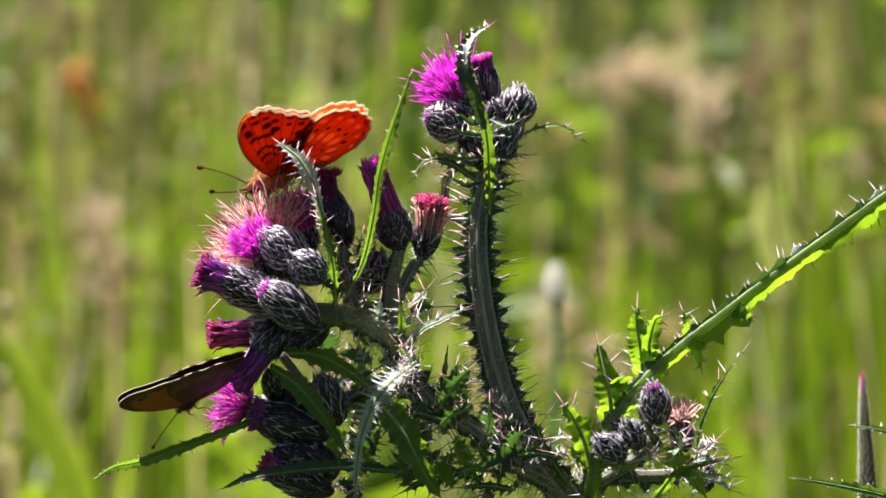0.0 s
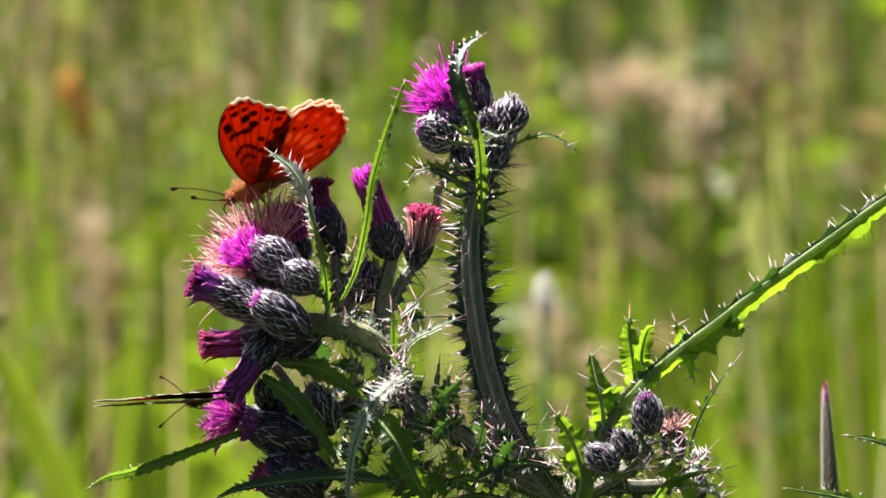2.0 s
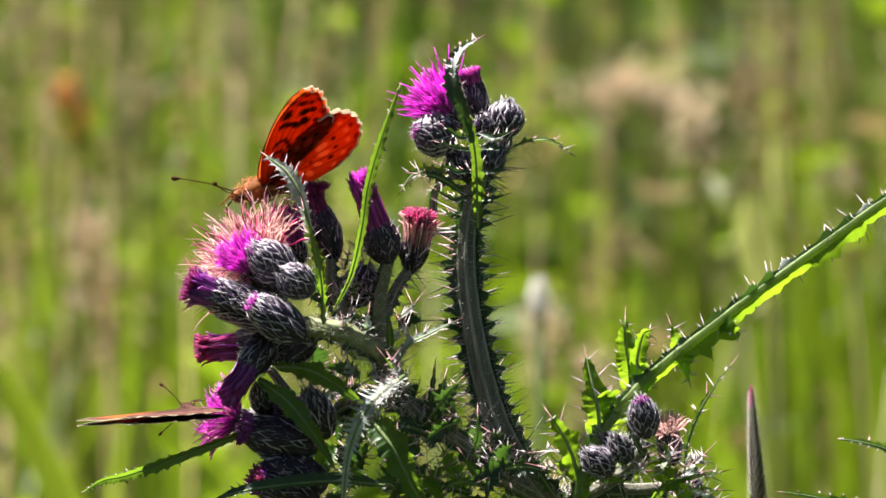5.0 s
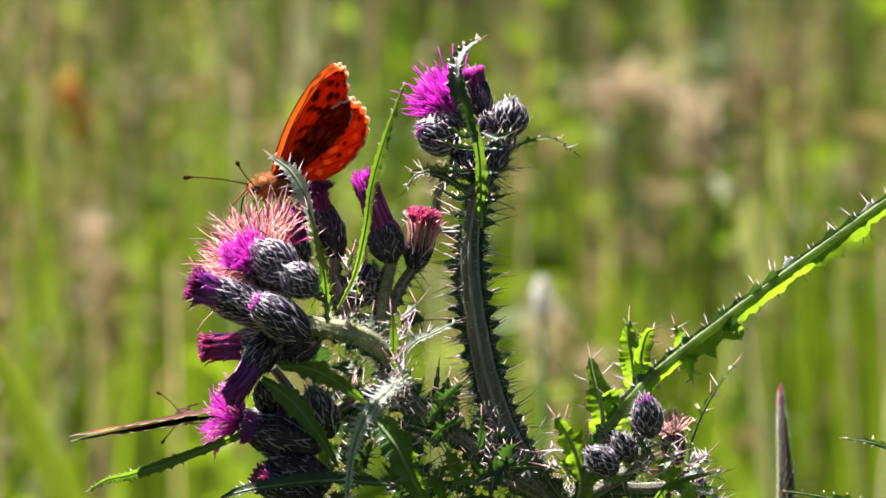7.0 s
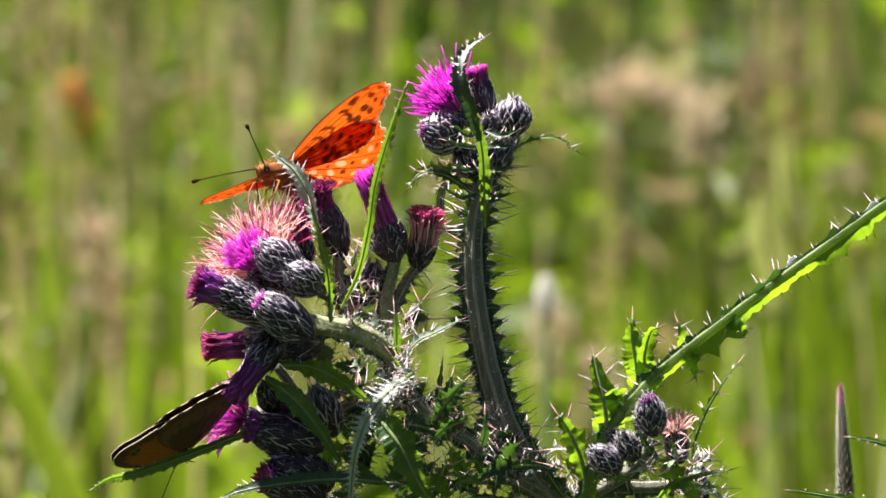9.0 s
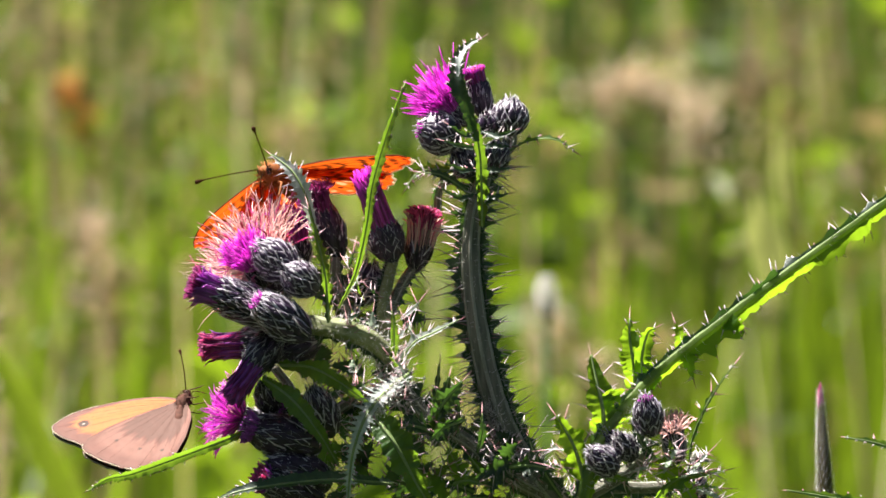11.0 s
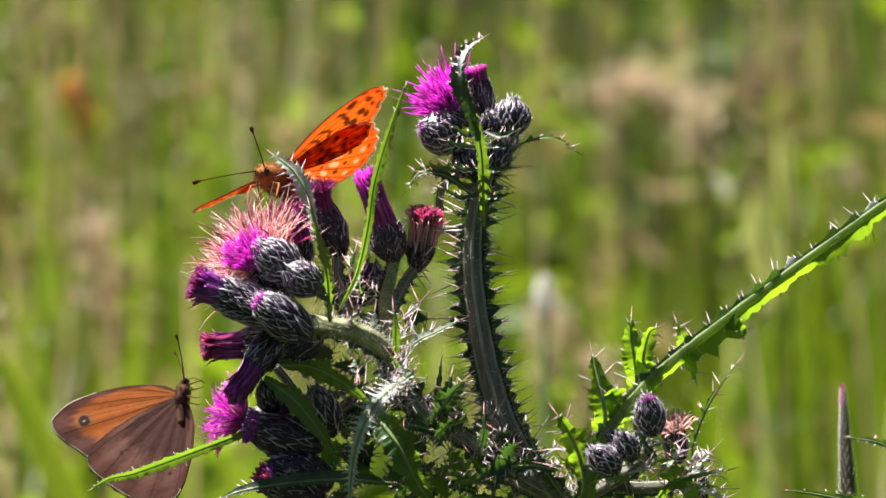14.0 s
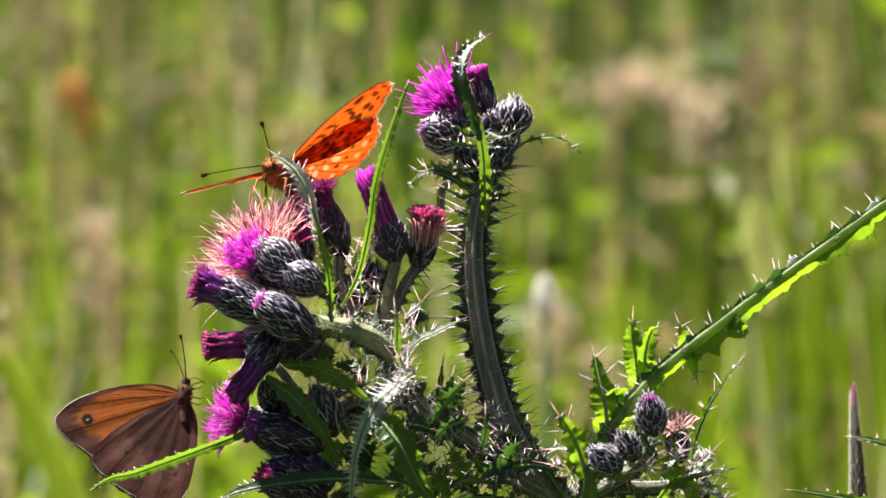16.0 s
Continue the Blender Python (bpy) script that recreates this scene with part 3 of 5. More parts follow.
leaf(thistle, [spot(840, 345, -4), spot(790, 312, -6), spot(750, 305, -6)], 3.0, (0.1, -0.8, 0.5), 7, 0.4, 0.7, 3.0, LEAF_DARK, seed=7)
for i, (x, y) in enumerate(((850, 262), (850, 300), (845, 345), (858, 232))):
    for sg in (-1, 1):
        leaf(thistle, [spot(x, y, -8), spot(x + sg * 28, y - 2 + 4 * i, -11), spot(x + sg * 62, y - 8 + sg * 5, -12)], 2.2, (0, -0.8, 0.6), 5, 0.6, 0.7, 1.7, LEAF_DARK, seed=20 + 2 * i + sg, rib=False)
# the long arm that reaches out sideways
stem(thistle, [spot(1032, 900, -18), spot(1052, 812, -19), spot(1097, 736, -18), spot(1165, 661, -13), spot(1290, 562, -8), spot(1420, 466, -4), spot(1568, 360, 2), spot(1660, 300, 6), spot(1720, 280, 10)],
     (1.1, 0.55), 90, ARM_STEM, wings=[((-0.5, 0.1, 0.86), 1.2, 34, 0.3, 1.0, LEAF_DARK), ((0.53, 0.48, -0.68), 2.8, 24, 0.6)], spine=2.4, seed=8, wing_mat=YOUNG, sides=10, hair=160, label="long bright green winged branch reaching sideways")
leaf(thistle, [spot(1130, 690, -10), spot(1125, 640, -12), spot(1118, 595, -12), spot(1119, 562, -11)], 7.0, (0.35, -0.85, -0.4), 7, 0.3, 0.6, 3, YOUNG, seed=9, lobes=3, full=0.3)
leaf(thistle, [spot(1165, 655, -10), spot(1140, 640, -13), spot(1150, 590, -13), spot(1165, 580, -13)], 5.4, (0.35, -0.85, -0.4), 6, 0.5, 0.6, 2.2, YOUNG, seed=10, full=0.35)
leaf(thistle, [spot(1215, 610, -9), spot(1222, 635, -11), spot(1232, 672, -11)], 4.6, (0.35, -0.85, -0.4), 4, 0.2, 0.5, 2.0, YOUNG, seed=11, rib=False, full=0.3)
leaf(thistle, [spot(1205, 620, -9), spot(1208, 595, -10), spot(1200, 572, -10)], 4.0, (0.35, -0.85, -0.4), 4, 0.4, 0.6, 2.6, YOUNG, seed=12, rib=False, full=0.3)
leaf(thistle, [spot(1290, 560, -8), spot(1305, 575, -9), spot(1322, 580, -9)], 4.6, (0.35, -0.85, -0.4), 4, 0.2, 0.5, 1.8, YOUNG, seed=13, rib=False, full=0.3)
leaf(thistle, [spot(1165, 655, -9), spot(1160, 675, -11), spot(1158, 692, -11)], 3.6, (0.35, -0.85, -0.4), 4, 0.2, 0.5, 1.8, YOUNG, seed=14, rib=False, full=0.3)
leaf(thistle, [spot(1074, 772, -18), spot(1070, 720, -19), spot(1058, 665, -18), spot(1050, 627, -17)], 7.8, (0.35, -0.85, -0.4), 7, 0.25, 0.65, 3.0, YOUNG, seed=15, lobes=3, full=0.28)
leaf(thistle, [spot(1098, 732, -17), spot(1082, 700, -18), spot(1112, 690, -17)], 5.4, (0.35, -0.85, -0.4), 5, 0.3, 0.6, 2.6, YOUNG, seed=16, rib=False, full=0.3)
leaf(thistle, [spot(1038, 850, -19), spot(1024, 800, -20), spot(1006, 762, -20), spot(988, 735, -20)], 7.0, (0.35, -0.85, -0.4), 7, 0.3, 0.7, 3.4, YOUNG, seed=17, lobes=3, full=0.3)
leaf(thistle, [spot(1225, 830, 0), spot(1230, 780, -2), spot(1252, 725, -4), spot(1275, 685, -5), spot(1306, 643, -6)], 2.4, (-0.7, -0.7, 0.2), 11, 0.5, 0.65, 2.8, seed=19, full=0.35)
leaf(thistle, [spot(1150, 800, -6), spot(1175, 825, -12), spot(1208, 850, -14), spot(1240, 900, -14)], 5.6, (0.35, -0.85, -0.35), 8, 0.4, 0.7, 2.4, YOUNG, seed=40, lobes=4, full=0.6)
leaf(thistle, [spot(1040, 850, -17), spot(1072, 836, -19), spot(1102, 852, -19)], 3.6, (0.2, -0.85, -0.4), 6, 0.3, 0.7, 2.4, LEAF, seed=62, full=0.4)
leaf(thistle, [spot(1150, 905, -14), spot(1186, 858, -17), spot(1222, 842, -17), spot(1262, 838, -15)], 4.2, (0.3, -0.8, -0.4), 8, 0.4, 0.75, 3.2, LEAF, seed=63, lobes=3)
leaf(thistle, [spot(1125, 700, -6), spot(1130, 760, -9), spot(1150, 800, -9), spot(1190, 830, -8)], 2.6, (0.3, -0.9, 0.2), 7, 0.3, 0.5, 2.4, LEAF_DARK, seed=41)
for i, (x, y, dx, dy) in enumerate(((1200, 850, 60, -18), (1215, 868, 66, -4), (1180, 838, 26, -46), (1228, 840, 30, -38), (1196, 826, -8, -50), (1240, 872, 44, 14), (1118, 838, 40, -8), (1010, 838, -34, -14), (1006, 800, -30, -4))):
    leaf(thistle, [spot(x, y, -16), spot(x + dx * 0.5, y + dy * 0.5 - 3, -20), spot(x + dx, y + dy, -20)], 2.2, (0.1, -0.5, 0.85), 8, 0.5, 0.7, 4.2, (WOOLLY, LEAF, WOOLLY)[i % 3], seed=330 + i, rib=False)
leaf(thistle, [spot(1060, 830, -10), spot(1085, 842, -12), spot(1120, 850, -12)], 3.2, FRONT, 5, 0.3, 0.6, 2.6, seed=42)
leaf(thistle, [spot(1215, 850, -4), spot(1250, 842, -6), spot(1290, 832, -6)], 2.0, (0, -0.6, 0.8), 5, 0.5, 0.7, 3.0, seed=43, rib=False)
leaf(thistle, [spot(1220, 870, -4), spot(1255, 872, -6), spot(1280, 880, -6)], 2.4, (0, -0.6, 0.8), 5, 0.5, 0.7, 3.2, LEAF_DARK, seed=44, rib=False)
leaf(thistle, [spot(1000, 880, -4), spot(975, 845, -6), spot(950, 800, -6), spot(940, 770, -5)], 2.8, (-0.5, -0.8, 0.1), 6, 0.4, 0.6, 3.2, LEAF_DARK, seed=45)
# low leaves of the left cluster
leaf(thistle, [spot(470, 752, -2), spot(420, 772, -6), spot(330, 806, -12), spot(240, 838, -16), spot(195, 848, -18), spot(158, 869, -19)], 2.7, (0.2, -0.95, -0.25), 24, 0.35, 0.4, 0.7, LEAF, seed=46, full=0.5, label="long narrow leaf under the butterfly")
leaf(thistle, [spot(700, 858, -10), spot(600, 850, -14), spot(500, 858, -17), spot(430, 870, -18), spot(390, 884, -18)], 5.0, (0.1, -0.5, 0.9), 18, 0.4, 0.35, 1.6, LEAF_DARK, seed=47, full=0.35)
leaf(thistle, [spot(470, 668, -12), spot(520, 705, -16), spot(565, 760, -17), spot(605, 825, -15)], 4.2, FRONT, 12, 0.3, 0.3, 0.8, LEAF, seed=48, lobes=5, full=0.4)
leaf(thistle, [spot(500, 645, -10), spot(550, 648, -14), spot(600, 672, -16), spot(655, 712, -16)], 5.0, FRONT, 12, 0.3, 0.4, 2.0, LEAF, seed=49, lobes=5, full=0.45)
leaf(thistle, [spot(655, 725, -12), spot(690, 765, -16), spot(715, 805, -17), spot(745, 862, -16), spot(770, 900, -14)], 7.0, (0.4, -0.85, -0.3), 12, 0.4, 0.45, 3.0, seed=50, lobes=6, full=0.4, label="dark green leaf with a bright rib")
leaf(thistle, [spot(728, 664, -14), spot(694, 688, -18), spot(658, 728, -21), spot(634, 785, -21), spot(624, 840, -20), spot(620, 905, -19)], 7.4, (-0.3, -0.6, 0.75), 30, 0.2, 0.85, 2.4, WOOLLY, seed=51, full=0.3, label="woolly grey spiny leaf arching down")
leaf(thistle, [spot(705, 660, -6), spot(735, 610, -9), spot(775, 588, -10), spot(818, 566, -11)], 3.8, (-0.1, -0.6, 0.8), 9, 0.5, 0.65, 2.4, WOOLLY, seed=52, full=0.4)
leaf(thistle, [spot(700, 640, -8), spot(702, 590, -10), spot(698, 548, -10)], 2.6, FRONT, 6, 0.4, 0.6, 3.0, seed=53)
leaf(thistle, [spot(770, 735, -8), spot(775, 700, -10), spot(783, 640, -11)], 2.2, FRONT, 6, 0.3, 0.6, 2.0, LEAF_DARK, seed=54)
leaf(thistle, [spot(780, 740, -9), spot(792, 700, -11), spot(800, 665, -12)], 3.2, (-0.3, -1, 0), 6, 0.4, 0.6, 2.4, LEAF_DARK, seed=55)
leaf(thistle, [spot(815, 770, -6), spot(815, 725, -8), spot(812, 690, -9)], 2.0, FRONT, 5, 0.3, 0.7, 2.4, LEAF_DARK, seed=56)
leaf(thistle, [spot(850, 800, -8), spot(858, 765, -10), spot(858, 730, -10)], 2.4, FRONT, 5, 0.3, 0.7, 2.4, LEAF_DARK, seed=57)
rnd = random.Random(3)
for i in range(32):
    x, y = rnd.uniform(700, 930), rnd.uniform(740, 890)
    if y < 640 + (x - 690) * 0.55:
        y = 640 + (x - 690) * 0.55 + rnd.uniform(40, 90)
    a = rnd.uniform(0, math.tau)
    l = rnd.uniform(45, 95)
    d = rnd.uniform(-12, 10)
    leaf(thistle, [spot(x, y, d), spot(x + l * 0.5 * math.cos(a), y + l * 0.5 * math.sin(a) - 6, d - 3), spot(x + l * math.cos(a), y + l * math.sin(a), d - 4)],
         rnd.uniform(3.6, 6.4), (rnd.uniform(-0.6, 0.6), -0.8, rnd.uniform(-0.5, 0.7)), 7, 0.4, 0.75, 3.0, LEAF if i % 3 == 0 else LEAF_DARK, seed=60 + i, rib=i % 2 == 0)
for i in range(20):
    x, y = rnd.uniform(605, 760), rnd.uniform(545, 740)
    a = rnd.uniform(-2.6, -0.2)
    l = rnd.uniform(22, 48)
    d = rnd.uniform(-12, 4)
    leaf(thistle, [spot(x, y, d), spot(x + l * 0.5 * math.cos(a), y + l * 0.5 * math.sin(a) + 4, d - 2), spot(x + l * math.cos(a), y + l * math.sin(a), d - 3)],
         rnd.uniform(1.2, 2.4), (rnd.uniform(-0.6, 0.6), -0.7, rnd.uniform(0, 0.9)), 5, 0.5, 0.7, 4.0, (LEAF, LEAF_DARK, LEAF_DARK, WOOLLY, LEAF)[i % 5], seed=210 + i, rib=False)
for i in range(14):
    x, y = rnd.uniform(590, 700), rnd.uniform(430, 560)
    a = rnd.uniform(-3.0, -0.1)
    l = rnd.uniform(20, 42)
    d = rnd.uniform(-4, 6)
    leaf(thistle, [spot(x, y, d), spot(x + l * 0.5 * math.cos(a), y + l * 0.5 * math.sin(a) + 3, d - 2), spot(x + l * math.cos(a), y + l * math.sin(a), d - 3)],
         rnd.uniform(1.0, 2.0), (rnd.uniform(-0.6, 0.6), -0.7, rnd.uniform(0, 0.9)), 4, 0.5, 0.7, 3.4, (LEAF_DARK, LEAF, LEAF_DARK, WOOLLY)[i % 4], seed=130 + i, rib=False)
for i in range(16):
    x, y = rnd.uniform(1020, 1260), rnd.uniform(835, 900)
    a = rnd.uniform(-2.8, -0.3)
    l = rnd.uniform(25, 55)
    d = rnd.uniform(-8, 8)
    leaf(thistle, [spot(x, y, d), spot(x + l * 0.5 * math.cos(a), y + l * 0.5 * math.sin(a) + 3, d - 2), spot(x + l * math.cos(a), y + l * math.sin(a), d - 3)],
         rnd.uniform(1.4, 3.0), (rnd.uniform(-0.6, 0.6), -0.7, rnd.uniform(0, 0.9)), 5, 0.5, 0.7, 3.0, LEAF, seed=160 + i, rib=False)
# dark backing leaves added behind the clusters to close the bright gaps
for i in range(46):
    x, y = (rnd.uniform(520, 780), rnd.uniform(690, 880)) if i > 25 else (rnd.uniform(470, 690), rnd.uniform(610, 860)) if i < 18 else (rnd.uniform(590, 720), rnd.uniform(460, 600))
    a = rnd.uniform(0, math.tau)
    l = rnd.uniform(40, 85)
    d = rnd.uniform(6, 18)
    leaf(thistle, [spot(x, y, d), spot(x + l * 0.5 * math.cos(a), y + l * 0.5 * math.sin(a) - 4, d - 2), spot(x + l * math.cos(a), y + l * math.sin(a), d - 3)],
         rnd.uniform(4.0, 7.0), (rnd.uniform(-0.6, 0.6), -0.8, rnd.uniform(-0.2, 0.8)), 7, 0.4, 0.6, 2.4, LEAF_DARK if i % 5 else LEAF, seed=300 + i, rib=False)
for i in range(5):
    x, y = rnd.uniform(610, 745), rnd.uniform(560, 690)
    a = rnd.uniform(-2.9, -0.2)
    l = rnd.uniform(18, 40)
    d = rnd.uniform(-16, -6)
    leaf(thistle, [spot(x, y, d), spot(x + l * 0.5 * math.cos(a), y + l * 0.5 * math.sin(a) + 3, d - 1), spot(x + l * math.cos(a), y + l * math.sin(a), d - 1)],
         rnd.uniform(1.6, 3.2), (rnd.uniform(-0.5, 0.3), -0.5, 0.85), 5, 0.2, 0.7, 2.6, WOOLLY, seed=420 + i, rib=False)
# cobweb wool and pale spines where the branches meet
tuft = Shape()
for i in range(170):
    c = spot(rnd.gauss(700, 20), rnd.gauss(650, 36), rnd.uniform(-14, -2))
    d = any_dir(rnd) + Vector((0, -0.3, 0.2))
    cone(tuft, c, c + d.normalized() * rnd.uniform(0.0008, 0.003), 0.00009)
for i in range(260):
    q = rnd.random()
    c = spot(718 - 62 * q + rnd.gauss(0, 12), 668 + 75 * q + rnd.gauss(0, 9), rnd.uniform(-22, -19))
    cone(tuft, c, c + (any_dir(rnd) + Vector((-0.3, -0.3, 0.3))).normalized() * rnd.uniform(0.0006, 0.0022), 0.00008)
part("hairs", tuft, HAIR, thistle, "white cobweb hairs at the fork")
tuft = Shape()
for i in range(420):
    q = rnd.random()
    c = spot(868 + 62 * q + rnd.gauss(0, 9), 715 + 125 * q, rnd.uniform(-4, 0))
    cone(tuft, c, c + (any_dir(rnd) + Vector((-0.7, -0.2, 0.2))).normalized() * rnd.uniform(0.001, 0.003), 0.00006)
part("hairs", tuft, HAIR, thistle, "white cobweb hairs low on the stem")

# ---- the meadow ----
SOIL = mat("meadow soil", (0.015, 0.02, 0.008), (0.04, 0.05, 0.018), 0.9, 3.0, bump=0.6)
GREEN = mat("green grass", (0.028, 0.066, 0.007), (0.054, 0.1, 0.011), 0.5, 20, (0.13, 0.25, 0.009), 0.45, 0, island=0.45)
LIME = mat("yellow-green grass", (0.06, 0.1, 0.01), (0.11, 0.16, 0.02), 0.5, 20, (0.28, 0.41, 0.018), 0.48, 0, island=0.35)
STRAW = mat("dry grass", (0.13, 0.095, 0.042), (0.25, 0.185, 0.09), 0.6, 20, (0.3, 0.22, 0.09), 0.35, 0, island=0.4)
SEED = mat("brown seed heads", (0.26, 0.2, 0.11), (0.46, 0.36, 0.23), 0.6, 60, (0.56, 0.44, 0.25), 0.55, 0, island=0.4)

s = Shape()
n = 48
xs = [-400 + 800 * i / n for i in range(n + 1)]
s.add([(x, y + 200, 0.05 * noise.noise((x * 0.02, y * 0.02, 0)) - 0.03) for y in xs for x in xs],
      [(j * (n + 1) + i, j * (n + 1) + i + 1, (j + 1) * (n + 1) + i + 1, (j + 1) * (n + 1) + i) for j in range(n) for i in range(n)])
tagged(part("ground", s, SOIL), "dark soil under the meadow grass", "ground", kind="structure")


def blades(name, count, material, label, heights, widths, seed, wide=None, lean=0.25, span=(0.9, 15.0)):
    """Blades of grass as one field."""
    g = np.random.default_rng(seed)
    if wide:
        y = g.uniform(*wide[1], count)
        x = g.uniform(*wide[0], count)
    else:
        y = span[0] + (span[1] - span[0]) * g.random(count) ** 0.9
        x = g.uniform(-1, 1, count) * (0.3 + 0.075 * (y + 2))
    keep = np.array([noise.noise((p * 5.0, q * 1.7, seed * 7.3)) for p, q in zip(x, y)]) > (-9 if wide else -0.05)
    if wide and wide[0][1] < 10:
        keep = keep & ((np.abs(x) > 0.29 + 0.074 * (y + 2)) | (y < 0.93))
    x, y = x[keep], y[keep]
    count = len(x)
    h = g.uniform(*heights, count)
    w = g.uniform(*widths, count)
    a = g.uniform(0, math.tau, count)
    yaw = g.normal(0, 0.7, count)
    ln = np.abs(g.normal(0, lean, count))
    u = np.array([0, 0.3, 0.58, 0.82, 1.0])
    prof = np.array([0.6, 1.0, 0.9, 0.6, 0.06])
    cx = x[:, None] + np.cos(a)[:, None] * (ln * h)[:, None] * u ** 2
    cy = y[:, None] + np.sin(a)[:, None] * (ln * h)[:, None] * u ** 2
    cz = h[:, None] * (u - 0.35 * np.minimum(ln, 1)[:, None] * u ** 3)
    dx, dy = np.cos(yaw)[:, None] * w[:, None] * prof / 2, np.sin(yaw)[:, None] * w[:, None] * prof / 2
    v = np.stack([np.stack([cx - dx, cy - dy, cz], -1), np.stack([cx + dx, cy + dy, cz], -1)], 2).reshape(-1, 3)
    k = np.arange(count)[:, None] * 10
    f = np.concatenate([k + np.array([2 * i, 2 * i + 1, 2 * i + 3, 2 * i + 2]) for i in range(4)], 1).reshape(-1, 4)
    me = bpy.data.meshes.new(name)
    me.from_pydata(v.tolist(), [], f.tolist())
    me.materials.append(material)
    return tagged(new(name, me), label, "grass", kind="stuff")


meadow = [blades("meadow_grass", 22000, GREEN, "tall green meadow grass in sunlight", (0.4, 0.74), (0.004, 0.011), 1, lean=0.42),
          blades("meadow_grass", 11000, LIME, "yellow-green meadow grass lit from behind", (0.35, 0.74), (0.005, 0.014), 2, lean=0.45),
          blades("dry_grass", 3800, STRAW, "dry straw-coloured grass stalks", (0.5, 0.82), (0.002, 0.006), 3, lean=0.15)]
blades("meadow_grass", 6000, LIME, "bright low grass lit from behind", (0.5, 0.8), (0.006, 0.016), 12, span=(2.4, 4.8))
# meadow grass darkened so that the field around bounces less light upward
DARK_GRASS = mat("darkened meadow grass", (0.02, 0.045, 0.01), (0.045, 0.08, 0.018), 0.5, 20, (0.06, 0.11, 0.01), 0.4, 0, island=0.4)
blades("far_grass", 14000, DARK_GRASS, "darkened grass all around the meadow, cutting bounced light", (0.35, 0.65), (0.006, 0.02), 4, wide=((-18, 18), (-9, 45)))
blades("side_grass", 30000, GREEN, "green meadow grass round the thistle", (0.3, 0.62), (0.008, 0.02), 15, wide=((-6, 6), (-7, 9)))
blades("side_grass", 9000, LIME, "yellow-green meadow grass round the thistle", (0.3, 0.6), (0.008, 0.018), 16, wide=((-6, 6), (-7, 9)))

# the same darkened grass, mixed into the far tall grass
blades("far_grass", 3600, DARK_GRASS, "darkened blades among the tall grass", (0.5, 0.78), (0.004, 0.012), 14, span=(6.0, 13.0))


def seed_heads(name, count, seed, material, label, size=1.0, span=(2.0, 15.0)):
    g = random.Random(seed)
    s = Shape()
    for _ in range(count):
        y = g.uniform(*span)
        x = g.uniform(-1, 1) * (0.3 + 0.06 * (y + 2))
        top = g.uniform(0.55, 0.88)
        lx, ly = g.uniform(-0.08, 0.08), g.uniform(-0.05, 0.05)
        p0, p1 = Vector((x, y, 0.2)), Vector((x + lx, y + ly, top))
        tube(s, [p0, p0.lerp(p1, 0.6), p1], 0.0009, 3)
        L = g.uniform(0.05, 0.11) * size
        for j in range(12):
            q = j / 12
            c = p1 + Vector((lx * 0.3, ly, L)) * q + any_dir(g) * 0.006 * (1.1 - q) * size
            d = (Vector((g.uniform(-0.6, 0.6), g.uniform(-0.6, 0.6), 1))).normalized() * 0.008 * size
            e = d.orthogonal().normalized() * 0.0024 * size
            fv = d.cross(e).normalized() * 0.0018 * size
            s.add([c, c + d * 0.5 + e, c + d * 0.5 + fv, c + d * 0.5 - e, c + d * 0.5 - fv, c + d], [(0, 1, 2), (0, 2, 3), (0, 3, 4), (0, 4, 1), (5, 2, 1), (5, 3, 2), (5, 4, 3), (5, 1, 4)])
    return tagged(part(name, s, material), label, "grass", kind="stuff")


meadow.append(seed_heads("grass_seed_heads", 620, 5, SEED, "brown feathery grass seed heads"))
seed_heads("pale_seed_heads", 260, 6, mat("pale seed heads", (0.28, 0.23, 0.13), (0.46, 0.39, 0.25), 0.6, 60, (0.5, 0.43, 0.25), 0.35, 0, island=0.3), "pale grass seed heads", 1.3)


# low broad-leaved herbs between the grass
def herbs(name, count, seed, material, label, span=(1.5, 14.0), high=(0.3, 0.7), size=(0.02, 0.07)):
    g = random.Random(seed)
    s = Shape()
    for _ in range(count):
        y = g.uniform(*span)
        x = g.uniform(-1, 1) * (0.3 + 0.06 * (y + 2))
        c = Vector((x, y, g.uniform(*high)))
        d = Vector((g.gauss(0, 1), g.gauss(0, 1), g.gauss(0.2, 0.6))).normalized()
        e = d.cross(any_dir(g)).normalized()
        L = g.uniform(*size)
        up = d.cross(e) * L * 0.12
        s.add([c, c + d * L * 0.35 + e * L * 0.2 + up, c + d * L * 0.35, c + d * L * 0.35 - e * L * 0.2 + up, c + d * L * 0.75 + e * L * 0.14 + up, c + d * L * 0.75, c + d * L * 0.75 - e * L * 0.14 + up, c + d * L - up],
              [(0, 1, 2), (0, 2, 3), (1, 4, 5, 2), (2, 5, 6, 3), (4, 7, 5), (5, 7, 6)])
    return tagged(part(name, s, material), label, "herbs", kind="stuff")


herbs("meadow_herbs", 3600, 7, LIME, "small broad leaves of meadow herbs")
herbs("meadow_herbs", 1800, 8, STRAW, "withered brown leaves among the grass", size=(0.015, 0.05))

# sun glints on the herbs, put in as small pale-coloured leaves
herbs("leaf_glints", 240, 9, mat("pale leaf glint", (0.4, 0.44, 0.3), (0.65, 0.68, 0.52), 0.3, 200, (0.7, 0.75, 0.5), 0.4, 0, sheen=0.7), "small pale leaves standing in for sun glints", span=(2.2, 9.0), high=(0.5, 0.85), size=(0.01, 0.02))


